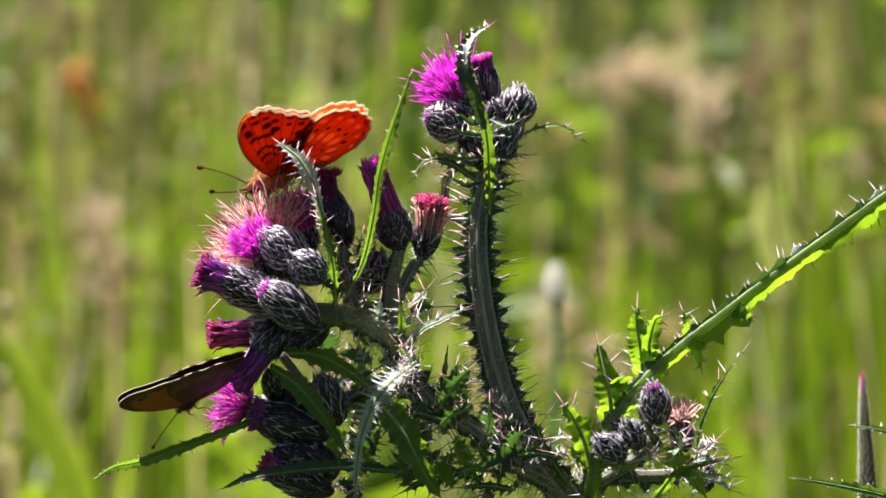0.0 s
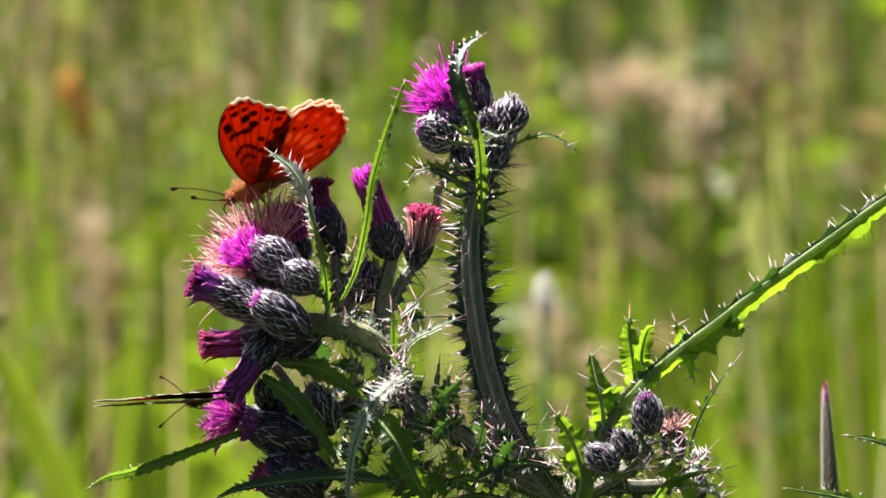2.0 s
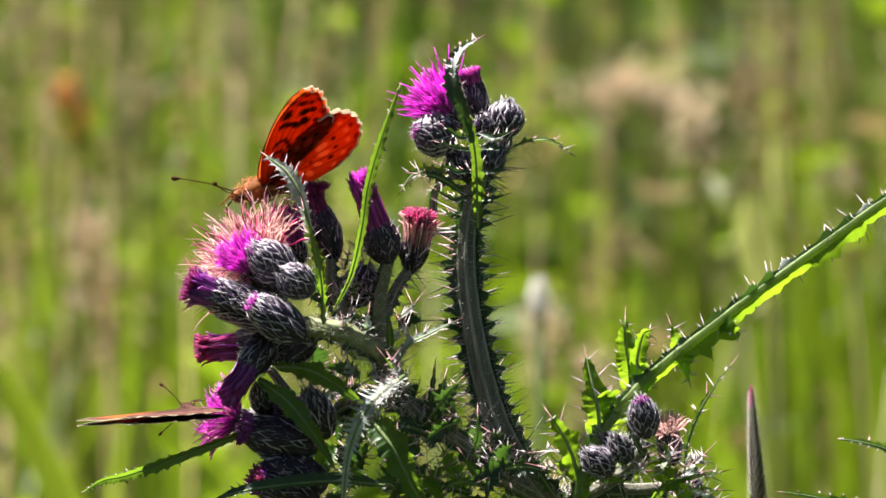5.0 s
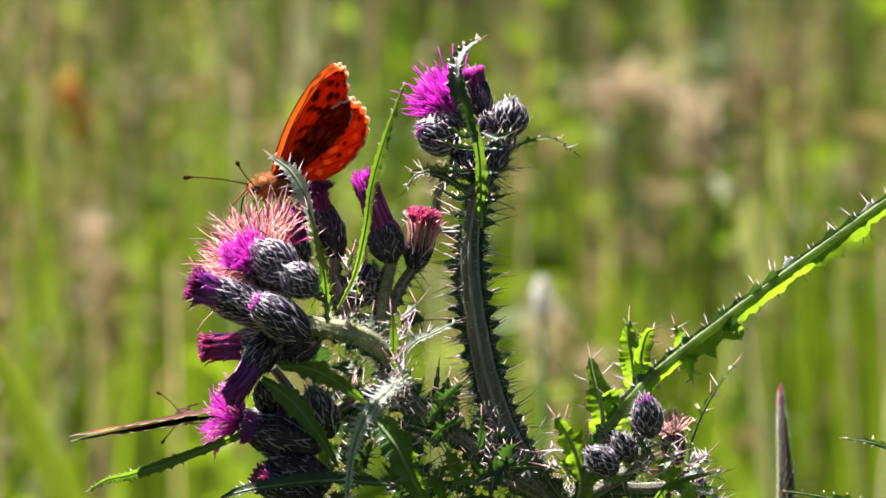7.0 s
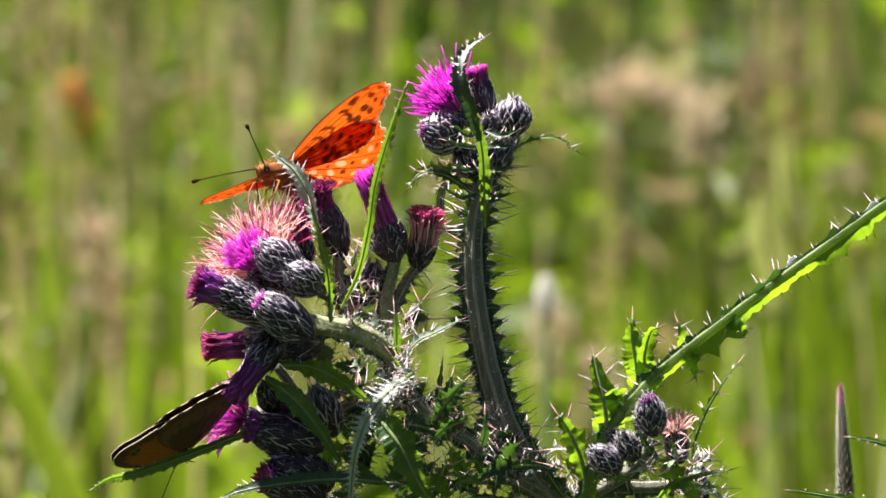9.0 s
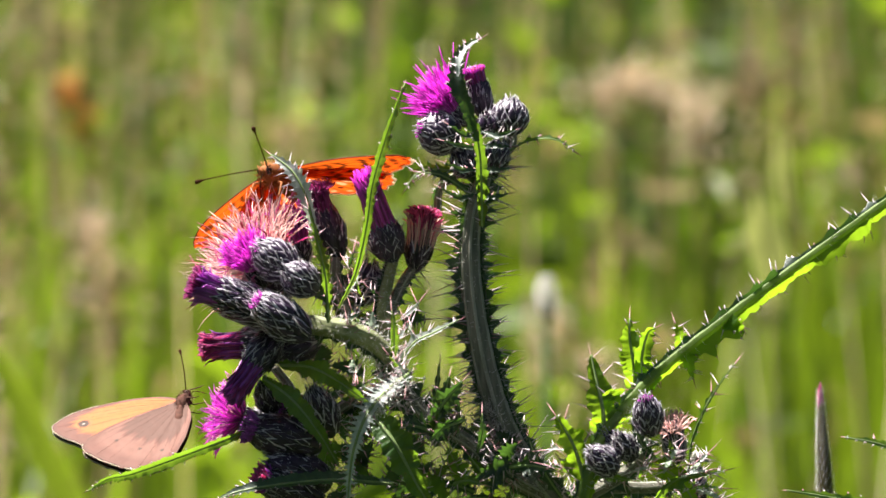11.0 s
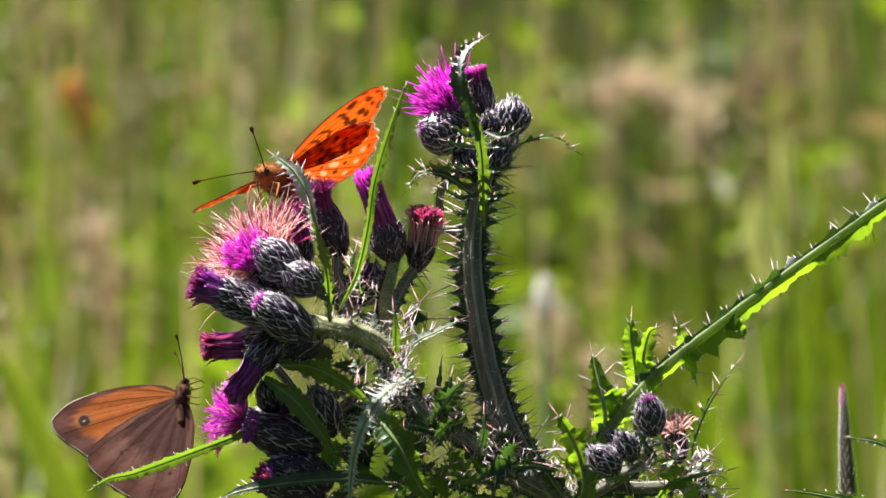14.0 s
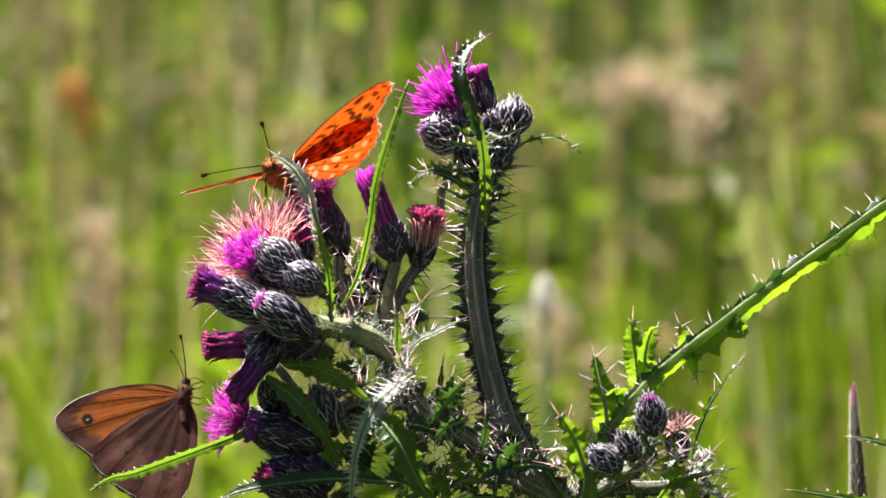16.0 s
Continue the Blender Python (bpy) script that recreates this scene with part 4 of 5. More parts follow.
def meadow_flower(x, y, d, tall, wide, material, label, name, category, seed):
    """A tight flower spike on a thin stalk that stands on the ground."""
    top = spot(x, y, d)
    ob = thing(name, (top.x, top.y, 0), label, category)
    k = (2.0 + d / 1000) / 2.0 * 0.0001
    tall, wide = tall * k, wide * k
    s = Shape()
    tube(s, [Vector((0.01, 0, -0.01)), Vector((0.004, 0, top.z * 0.6)), Vector((0, 0, top.z - tall * 0.4))], 0.0013, 6)
    part("stalk", s, GREEN, ob)
    s, g = Shape(), random.Random(seed)
    for i in range(150):
        q = (i + 0.5) / 150
        a = i * 2.39996
        r = wide * 0.42 * math.sin(math.pi * (0.12 + 0.8 * q)) ** 0.7
        c = Vector((r * math.cos(a), r * math.sin(a), top.z + tall * (q - 0.5)))
        o = Vector((math.cos(a), math.sin(a), 0.5)).normalized()
        e = o.orthogonal().normalized() * wide * 0.1
        f = o.cross(e).normalized() * wide * 0.1
        s.add([c + e, c + f, c - e, c - f, c + o * wide * 0.16 * g.uniform(0.7, 1.3)], [(0, 1, 4), (1, 2, 4), (2, 3, 4), (3, 0, 4)])
    part("blossom", s, material, ob)
    return ob


WHITE = mat("white blossom", (0.72, 0.7, 0.66), (0.9, 0.87, 0.84), 0.6, 300, (0.95, 0.92, 0.88), 0.6, 0)
white_flower = meadow_flower(966, 522, 1500, 66, 36, WHITE, "small white flower spike among the grass", "white_flower", "flower", 1)


def broad_blade(pts, width, material, label, name="tall_grass", swell=3):
    """One wide blade of grass that bends up from the ground."""
    a = pts[0]
    ob = thing(name, (a.x, a.y, 0), label, "grass")
    o = Vector((a.x, a.y, 0))
    low = (pts[0] - pts[1]).normalized() * a.z * 0.1
    line = glide([Vector((0.0, 0.0, -0.01)), Vector((0.0, 0, a.z * 0.4)), pts[0] - o + Vector((low.x * 0.3, 0, -a.z * 0.25))], 8) + glide([p - o for p in pts], 21)
    tan = tangents(line)
    s = Shape()
    for i, p in enumerate(line):
        u = i / 30
        w = width * 0.0005 * (0.1 if i < 10 else 0.1 + 0.9 * min(1, (i - 9) / swell)) * min(1, (1.03 - u) / 0.3) ** 0.8
        side = tan[i].cross(Vector((0.3, -0.85, -0.45))).normalized()
        s.v += [tuple(p - side * w + Vector((0, -w * 0.35, 0))), tuple(p), tuple(p + side * w + Vector((0, -w * 0.35, 0)))]
    s.f = [(3 * i + j, 3 * i + j + 1, 3 * i + j + 4, 3 * i + j + 3) for i in range(30) for j in (0, 1)]
    s.m = [0] * len(s.f)
    part("blade", s, material, ob)
    s = Shape()
    tube(s, [p + Vector((0, -0.0004, 0)) for p in line], 0.0007, 5)
    part("midrib", s, GREEN, ob)
    return ob


BRIGHT = mat("bright grass blade", (0.18, 0.3, 0.02), (0.28, 0.42, 0.04), 0.45, 60, (0.55, 0.72, 0.05), 0.65, 0.1)
YELLOW = mat("yellow-green blade", (0.42, 0.44, 0.12), (0.56, 0.58, 0.2), 0.5, 60, (0.66, 0.68, 0.2), 0.7, 0.1)
broad_blade([spot(150, 960, 2400), spot(85, 800, 2400), spot(30, 690, 2400), spot(-30, 590, 2400)], 12.0, BRIGHT, "bright green grass blade leaning sideways")
yellow_plant = broad_blade([spot(1380, 560, 2300), spot(1368, 470, 2300), spot(1352, 400, 2300), spot(1345, 335, 2300)], 15, YELLOW, "broad yellow-green leaf lit from behind", "meadow_plant", 8)
broad_blade([spot(1398, 420, 2600), spot(1394, 350, 2600), spot(1388, 290, 2600), spot(1388, 212, 2600)], 9, YELLOW, "yellow-green leaf standing behind another", "meadow_plant", 14)

# a stiff grass spike that sways close behind the thistle
tip = spot(1487, 690, 140)
spike = thing("grass_spike", (spot(1500, 900, 140).x, tip.y, 0), "dark green grass spike with a pinkish tip", "grass")
s = Shape()
foot = spike.location
line = glide([Vector((0, 0, -0.01)), Vector((0.002, 0, 0.6)), spot(1499, 960, 140) - foot], 12)
tube(s, line, 0.0014, 8)
part("stalk", s, LEAF_DARK, spike)
s, hs, g = Shape(), Shape(), random.Random(8)
axis_line = glide([spot(1499, 955, 140) - foot, spot(1496, 860, 140) - foot, spot(1491, 770, 140) - foot, tip - foot], 40)
for i in range(260):
    q = i / 260
    c = axis_line[int(q * 39)].lerp(axis_line[int(q * 39) + 1], (q * 39) % 1)
    r = 0.0017 * min(1, (1.06 - q) / 0.85) ** 0.8
    a = i * 2.39996
    o = Vector((math.cos(a), math.sin(a), 0))
    e = o.cross(UP) * 0.0006
    s.add([c + o * r * 0.5 - e, c + o * r * 0.5 + e, c + o * r + UP * 0.001 - e * 0.6, c + o * r + UP * 0.001 + e * 0.6, c + o * r * 0.75 + UP * 0.0024], [(0, 1, 3, 2), (2, 3, 4)], 1 if q > 0.86 else 0)
    cone(hs, c + o * r, c + o * (r + 0.0006) + UP * 0.0016, 0.00006)
part("spikelets", s, [mat("spike husk", (0.10, 0.09, 0.04), (0.24, 0.2, 0.1), 0.5, 600, (0.3, 0.26, 0.1), 0.3, 0.2), ROSE], spike)
part("bristles", hs, HAIR, spike)


def seed_head(x, y, d, wide, tall, lean, material, seed, label):
    """A loose panicle of seeds on a thin stalk; sizes in plan units."""
    c = spot(x, y, d)
    k = (2.0 + d / 1000) / 2.0 * 0.0001
    ob = thing("seed_head", (c.x, c.y, 0), label, "grass", "seed heads in the meadow")
    s, g = Shape(), random.Random(seed)
    tube(s, glide([Vector((0.02, 0, -0.01)), Vector((0.012, 0, c.z * 0.6)), Vector((0, 0, c.z - tall * k * 0.5))], 8), 0.0011, 5)
    part("stalk", s, STRAW, ob)
    s = Shape()
    for i in range(46):
        p = Vector((g.gauss(0, 0.34), g.gauss(0, 0.34), 0)) * wide * k
        h = g.uniform(-0.5, 0.5)
        p = p * (1 - abs(h)) + Vector((lean * h * wide * k, 0, c.z + h * tall * k))
        q = (any_dir(g) + Vector((0, 0, 0.6))).normalized() * 0.012
        e = q.orthogonal().normalized() * 0.0022
        f = q.cross(e).normalized() * 0.002
        s.add([p, p + q * 0.5 + e, p + q * 0.5 + f, p + q * 0.5 - e, p + q * 0.5 - f, p + q], [(0, 1, 2), (0, 2, 3), (0, 3, 4), (0, 4, 1), (5, 2, 1), (5, 3, 2), (5, 4, 3), (5, 1, 4)])
    part("panicle", s, material, ob)
    return ob


PINKISH = mat("pinkish seed heads", (0.55, 0.43, 0.35), (0.78, 0.66, 0.56), 0.6, 60, (0.8, 0.68, 0.5), 0.6, 0, island=0.3)
RUSTY = mat("rusty seed heads", (0.5, 0.27, 0.08), (0.7, 0.42, 0.14), 0.6, 60, (0.75, 0.42, 0.1), 0.6, 0, island=0.3)
for i, (x, y, d, w, h, lean, m) in enumerate(((1090, 165, 4200, 130, 60, 0.4, PINKISH), (1180, 150, 4500, 150, 70, -0.3, PINKISH), (1240, 245, 4000, 70, 110, 0.1, PINKISH), (1410, 190, 4400, 46, 240, 0.1, SEED),
                                                  (140, 200, 4000, 30, 100, -1.2, RUSTY), (1110, 480, 4300, 80, 130, 0.2, SEED), (215, 560, 3800, 60, 170, 0.2, SEED), (450, 140, 4600, 50, 170, 0.1, SEED),
                                                  (175, 470, 3900, 50, 150, -0.1, PINKISH), (1330, 160, 4600, 70, 70, 0.2, SEED), (972, 620, 3600, 70, 150, 0.1, PINKISH), (1060, 700, 3600, 90, 120, 0.2, PINKISH), (90, 60, 4600, 90, 160, 0.3, SEED))):
    seed_head(x, y, d, w, h, lean, m, 40 + i, "rusty brown grass seed head" if m == RUSTY else "pale pinkish grass seed head" if m == PINKISH else "brown grass seed head on a dry stalk")

# a young thistle beside the spike
young = thing("young_thistle", (spot(1655, 900, 30).x, 0.03, 0), "young spiny thistle with narrow green leaves", "thistle")
o = young.location
stem(young, [Vector((0, 0, -0.01)), Vector((0.004, 0, 0.5)), Vector((0.0, 0, 1.06)), Vector((0, 0, 1.125))], (2.0, 1.2), 20, seed=40, wings=[((1, 0, 0), 2.0, 30), ((-1, 0, 0), 2.0, 30)])
leaf(young, [spot(1655, 815, 30) - o, spot(1590, 795, 26) - o, spot(1545, 782, 24) - o, spot(1500, 774, 24) - o], 2.6, (0.2, -0.7, 0.6), 9, 0.4, 0.6, 1.0, seed=400)
leaf(young, [spot(1655, 930, 30) - o, spot(1560, 900, 20) - o, spot(1470, 880, 16) - o, spot(1396, 868, 14) - o], 3.2, (0.2, -0.7, 0.6), 12, 0.4, 0.6, 1.0, seed=401)

# ---- the butterflies ----
def scale_mat(name, rough, through_part, gain, sheen, shine=(1, 1, 1)):
    """Wing scales: the colour is the pigment stored on the wing; part of the light passes through."""
    m = mat(name, (0.8, 0.8, 0.8), (1, 1, 1), rough, 700, (gain, gain, gain), through_part, 0.25, sheen=sheen, shine=shine)
    nt = m.node_tree
    pigment = nt.nodes.new("ShaderNodeAttribute")
    pigment.attribute_name = "scales"
    bsdf = nt.nodes["Principled BSDF"]
    trans = [n for n in nt.nodes if n.type == "BSDF_TRANSLUCENT"][0]
    for socket in (bsdf.inputs["Base Color"], trans.inputs[0]):
        mul = nt.nodes.new("ShaderNodeMixRGB")
        mul.blend_type, mul.inputs[0].default_value = "MULTIPLY", 1.0
        nt.links.new(socket.links[0].from_socket, mul.inputs[1])
        nt.links.new(pigment.outputs["Color"], mul.inputs[2])
        nt.links.new(mul.outputs[0], socket)
    return m


ORANGE = scale_mat("fritillary wing scales", 0.7, 0.88, 1.0, 0.08)
BROWN_SCALES = scale_mat("brown wing scales", 0.64, 0.22, 1.5, 0.56, (1, 0.66, 0.58))
DARK = mat("dark wing scales", (0.03, 0.012, 0.006), (0.07, 0.025, 0.012), 0.8, 900, bump=0, sheen=0.05)
RUST_VEIN = mat("rusty wing vein", (0.1, 0.025, 0.006), (0.18, 0.04, 0.01), 0.6, 900, (0.3, 0.04, 0.004), 0.3, 0)
FRINGE = mat("pale wing fringe", (0.6, 0.52, 0.4), (0.85, 0.78, 0.65), 0.5, 900, (0.95, 0.88, 0.72), 0.65, 0)
FUR = mat("rusty fur", (0.2, 0.06, 0.014), (0.42, 0.15, 0.04), 0.7, 900, (0.6, 0.22, 0.04), 0.2, 0.3, island=0.4)
BODY = mat("brown body", (0.03, 0.016, 0.01), (0.08, 0.04, 0.024), 0.6, 900, bump=0.6)
EYE_MAT = mat("dark eye", (0.02, 0.012, 0.01), (0.06, 0.03, 0.02), 0.15, 900, bump=0, sheen=0.6)
VEIN = mat("wing vein", (0.05, 0.02, 0.014), (0.08, 0.034, 0.024), 0.9, 900, bump=0, sheen=0.1)
BROWN_FUR = mat("brown fur", (0.045, 0.016, 0.012), (0.12, 0.05, 0.034), 0.9, 900, bump=0.3, island=0.4)


def outline(pts, n):
    return [Vector((p.x, p.y, 0)) for p in glide([(x, y, 0) for x, y in pts], n)]


def camber(p, bow):
    """The wing's gentle curve out of its plane, with fine waves between the veins."""
    r = math.hypot(p.x, p.y)
    a = math.atan2(p.x, p.y)
    return Vector((p.x, p.y, p.z + bow * r * r * 30 + (0.004 if bow else 0.0028) * r * math.sin(a * 26)))


def wing_sheet(edge, rings, z, bow, pigment=None, scallop=0.0):
    """A wing from its root to its edge; pigment(i, r) gives the colours for edge steps i and reaches r."""
    n = len(edge)
    r = np.arange(rings + 1)[:, None] / rings
    i = np.arange(n)[None, :] + 0 * r
    k = np.where(r == 1, 1 + scallop * np.sin(i * math.tau / 10), r)
    x = np.array([e.x for e in edge])[None, :] * 0.001 * k
    y = np.array([e.y for e in edge])[None, :] * 0.001 * k
    d = np.hypot(x, y)
    zz = z + bow * d * d * 30 + (0.004 if bow else 0.0022) * d * np.sin(np.arctan2(x, y) * 26)
    s = Shape()
    s.v = np.stack([x, y, zz], -1).reshape(-1, 3).tolist()
    a = (np.arange(rings)[:, None] * n + np.arange(n - 1)[None, :]).reshape(-1)
    s.f = np.stack([a, a + n, a + n + 1, a + 1], -1).tolist()
    s.m = [0] * len(s.f)
    s.pigment = pigment(i, r + 0 * i).reshape(-1, 3) if pigment else None
    return s


def scaled_part(name, sheet, material, parent, label=""):
    ob = part(name, sheet, material, parent, label)
    if sheet.pigment is not None:
        at = ob.data.color_attributes.new("scales", "FLOAT_COLOR", "POINT")
        at.data.foreach_set("color", np.concatenate([sheet.pigment, np.ones((len(sheet.pigment), 1))], 1).astype(np.float32).reshape(-1))
    return ob


def dab(col, mask, colour):
    """Lays a colour over others where the mask says."""
    m = np.clip(mask, 0, 1)[..., None]
    return col * (1 - m) + np.array(colour) * m


def soft(lo, hi, x):
    q = np.clip((x - lo) / (hi - lo), 0, 1)
    return q * q * (3 - 2 * q)


FORE = [(0, 0), (-2.2, 5.5), (-3.5, 12.5), (-3.4, 18.6), (-1.8, 23.6), (0.8, 26.1), (3.4, 25.6), (5.6, 22.8), (8.4, 19.0), (11.0, 15.8), (10.4, 12), (7.5, 7), (3, 1.5), (0.5, 0)]
HIND = [(0, 1), (2.5, 7.5), (5.6, 12.6), (9, 15.0), (12.2, 15.4), (15.2, 14.1), (17.4, 11.6), (18.7, 8.4), (18.4, 5.0), (16.4, 1.8), (12.4, -0.8), (7, -2.0), (1.5, -1.6), (0, -0.5)]


def fritillary_wing(thing_ob, hind, side, bow):
    """side: +1 where the under side is towards +z."""
    edge = [e * (1.0 if hind else 0.93) for e in outline(HIND if hind else FORE, 168)]
    z = 0.00018 * side if hind else 0.0
    lo, hi = (18, 124) if hind else (48, 140)
    long = np.array([e.length for e in edge])
    cell = sum((edge[j + 1] - edge[j]).length for j in range(lo, hi)) / 8
    g = random.Random(3 + hind)

    def pigment(i, r):
        s = (i - lo) / (hi - lo) * 8
        size = long[np.clip(i.astype(int), 0, len(edge) - 1)]
        wob = 0.03 * np.sin(i * 0.55) + 0.02 * np.sin(i * 0.23 + r * 9)
        col = np.zeros(r.shape + (3,)) + np.array((0.4, 0.06, 0.004))
        col = dab(col, soft(0.72, 0.98, r) * 0.5, (0.42, 0.035, 0.003))
        if hind:
            col = dab(col, (1 - soft(0.52, 0.74, r + wob)) * 0.6, (0.3, 0.045, 0.007))
            # browner rear part: shade on the lower hind edge, put into the colour
            col = dab(col, soft(6.0, 8.5, s) * 0.6, (0.2, 0.045, 0.015))
        else:
            col = dab(col, (1 - soft(0.2, 0.5, r + wob)) * 0.6, (0.32, 0.042, 0.004))
            col = dab(col, (1 - soft(-2.4, 0.3, s)) * 0.6, (0.2, 0.03, 0.006))
        vein = np.abs(s - np.round(s)) * cell * r
        col = dab(col, (1 - soft(0.08, 0.2, vein)) * 0.6 * (s > -0.2), (0.12, 0.014, 0.002))

        p = np.array([(e.x, e.y) for e in edge])[np.clip(i.astype(int), 0, len(edge) - 1)] * r[..., None]

        def spots(col, reach, deep, wide, colour, cells=range(8), strong=1.0, skew=0.0):
            m = np.zeros(r.shape)
            for c in cells:
                j = int(lo + (hi - lo) * (c + 0.5 + g.uniform(-0.1, 0.1)) / 8)
                at = edge[j] * (reach + g.uniform(-0.018, 0.018) + skew * (c - 3.5))
                along = (edge[j + 3] - edge[j - 3]).normalized()
                k = g.uniform(0.85, 1.2)
                dx, dy = p[..., 0] - at.x, p[..., 1] - at.y
                d = np.hypot((dx * along.x + dy * along.y) / (wide * k), (dx * along.y - dy * along.x) / (deep * k))
                m = np.maximum(m, soft(0, 1, (1.25 - d + 0.1 * np.sin(dx * 7 + c) * np.cos(dy * 6)) / 0.4))
            return dab(col, m * strong, colour)
        black = (0.028, 0.006, 0.002)
        if hind:
            silver = (0.52, 0.17, 0.08)
            col = spots(col, 0.945, 0.28, 0.9, (0.08, 0.01, 0.002), strong=0.8)
            col = spots(col, 0.87, 0.5, 0.62, silver, strong=0.8)
            col = spots(col, 0.73, 0.5, 0.5, black, (0, 1, 2, 3, 4, 5, 6), 0.9)
            col = spots(col, 0.6, 1.1, 0.62, silver, strong=0.9)
            col = spots(col, 0.49, 0.35, 0.5, black, (0, 2, 3, 5), 0.7)
            col = spots(col, 0.38, 0.7, 0.5, silver, (0, 2, 4, 6), 0.85)
            col = spots(col, 0.22, 0.5, 0.5, silver, (1, 4), 0.7)
        else:
            col = spots(col, 0.95, 0.4, 0.9, black, strong=0.85)
            col = spots(col, 0.86, 0.55, 0.65, black, strong=0.9)
            col = spots(col, 0.74, 0.72, 0.78, black, (0, 2, 3, 5, 6, 7), 0.95, -0.012)
            col = spots(col, 0.6, 0.55, 1.1, black, (0, 1, 2, 4, 5, 6), 0.95, -0.02)
            col = spots(col, 0.47, 0.38, 1.0, black, (0, 1, 2, 3, 4), 0.9, -0.01)
            col = spots(col, 0.37, 0.28, 0.8, black, (0, 1, 2, 3), 0.9)
            col = spots(col, 0.27, 0.26, 0.7, black, (0, 1, 2), 0.8)
        return col
    ob = scaled_part("hindwing" if hind else "forewing", wing_sheet(edge, 52, z, bow, pigment, 0.013), ORANGE, thing_ob)
    for k in range(9):
        e = edge[int(lo + (hi - lo) * k / 8)] * 0.001
        v = Shape()
        tube(v, [camber(e * q + Vector((0, 0, z)), bow) for q in (0.12, 0.35, 0.6, 0.8, 0.985)], [0.00011, 0.00008, 0.00006, 0.00005, 0.00006], 4)
        part("vein", v, RUST_VEIN, ob)
    fr = Shape()
    first, last = (36, 122) if hind else (64, 124)
    rim = [camber(edge[i] * 0.001 * (1.0 + 0.013 * math.sin(i * math.tau / 10)) + Vector((0, 0, z)), bow) for i in range(first, last)]
    tube(fr, rim, [0.00016 + 0.00012 * abs(math.sin(i * math.tau / 20)) for i in range(len(rim))], 5)
    part("fringe", fr, FRINGE, ob, "pale scalloped fringe")
    if not hind:
        v = Shape()
        tube(v, [camber(edge[i] * 0.001 + Vector((0, 0, z)), bow) for i in range(2, 62)], 0.00013, 5)
        part("costa", v, RUST_VEIN, ob, "rusty leading edge")
    return ob


def insect_body(ob, fur, skin, k, up, legs=True, rise=0.0):
    """Thorax, abdomen, head, eyes, legs and fur along the x axis, head towards -x; up: the back's direction."""
    up = Vector(up)
    across = up.cross(Vector((1, 0, 0)))

    def P(x, a, u):
        return (Vector((x, 0, 0)) + across * a + up * (u + rise)) * 0.001 * k
    s = Shape()
    tube(s, [P(x, 0, u) for x, u in ((-3.2, -0.9), (-2.6, -0.8), (-1.2, -0.6), (0.6, -0.5), (2.4, -0.7), (3.4, -0.9))], [q * 0.001 * k for q in (0.7, 1.5, 2.0, 2.1, 1.7, 0.9)], 14)
    part("thorax", s, skin, ob)
    s = Shape()
    line = glide([P(2.4, 0, -0.8), P(5, 0, -1.0), P(8, 0, -1.5), P(10.2, 0, -2.2)], 18)
    tube(s, line, [0.001 * k * (1.25 + 0.25 * math.sin(i / 18 * math.pi) - 0.75 * max(0, i / 18 - 0.7) / 0.3 + 0.07 * (i % 2)) for i in range(19)], 12)
    part("abdomen", s, skin, ob)
    s = Shape()
    tube(s, [P(x, 0, -1.0) for x in (-5.1, -4.8, -4.1, -3.4, -3.0)], [q * 0.001 * k for q in (0.35, 0.9, 1.15, 1.0, 0.6)], 12)
    hd = part("insect_head", s, skin, ob)
    for sg in (-1, 1):
        e = Shape()
        tube(e, [P(-4.2, sg * a, -0.9) for a in (0.55, 0.85, 1.15, 1.3)], [q * 0.001 * k for q in (0.75, 0.8, 0.55, 0.15)], 12)
        part("eye", e, EYE_MAT, hd)
        pl = Shape()
        cone(pl, P(-4.8, sg * 0.35, -1.2), P(-6.4, sg * 0.4, -0.7), 0.00035 * k)
        part("palp", pl, fur, hd)
    h, g = Shape(), random.Random(4)
    for _ in range(800):
        x = g.uniform(-4.9, 5)
        a = g.uniform(0, math.tau)
        r = 1.0 if x < -3 else (2.0 if x < 2.8 else 1.2)
        p = P(x, r * math.cos(a), -0.7 + r * math.sin(a))
        o = (across * math.cos(a) + up * math.sin(a) + Vector((g.uniform(-0.2, 0.9), 0, 0))).normalized()
        cone(h, p, p + (o + any_dir(g) * 0.35).normalized() * g.uniform(0.0004, 0.001) * k, 0.00008 * k)
    part("fur", h, fur, ob)
    if legs:
        for sg in (-1, 1):
            for x, fx in ((-1.6, -3.8), (0.6, 1.4)):
                l = Shape()
                tube(l, [P(x, sg * 0.9, -2.0), P((x + fx) / 2, sg * 2.6, -2.6), P(fx, sg * 2.8, -5.2), P(fx - 0.6, sg * 2.9, -6.2)], [0.00028 * k, 0.00022 * k, 0.00015 * k, 0.0001 * k], 6)
                part("leg", l, skin, ob)
    t = Shape()
    tube(t, glide([P(-4.9, 0, -1.6), P(-5.6, 0, -3.0), P(-5.2, 0, -4.6), P(-4.4, 0, -6.4)], 8), 0.00013 * k, 5)
    part("proboscis", t, DARK, hd)


def antenna(ob, start, way, length, material=None, club=0.00042):
    s = Shape()
    a, w = Vector(start) * 0.001, Vector(way).normalized()
    sag = w.orthogonal().normalized() * length * 0.00004
    L = length * 0.001
    tube(s, [a, a + w * L * 0.45 + sag, a + w * L * 0.86 + sag * 0.6, a + w * L * 0.9 + sag * 0.4, a + w * L * 0.95, a + w * L * 0.995, a + w * L], [0.00012, 0.0001, 0.0001, club * 0.6, club, club * 0.8, club * 0.2], 7)
    return part("antenna", s, material or DARK, ob, "thin clubbed antenna")


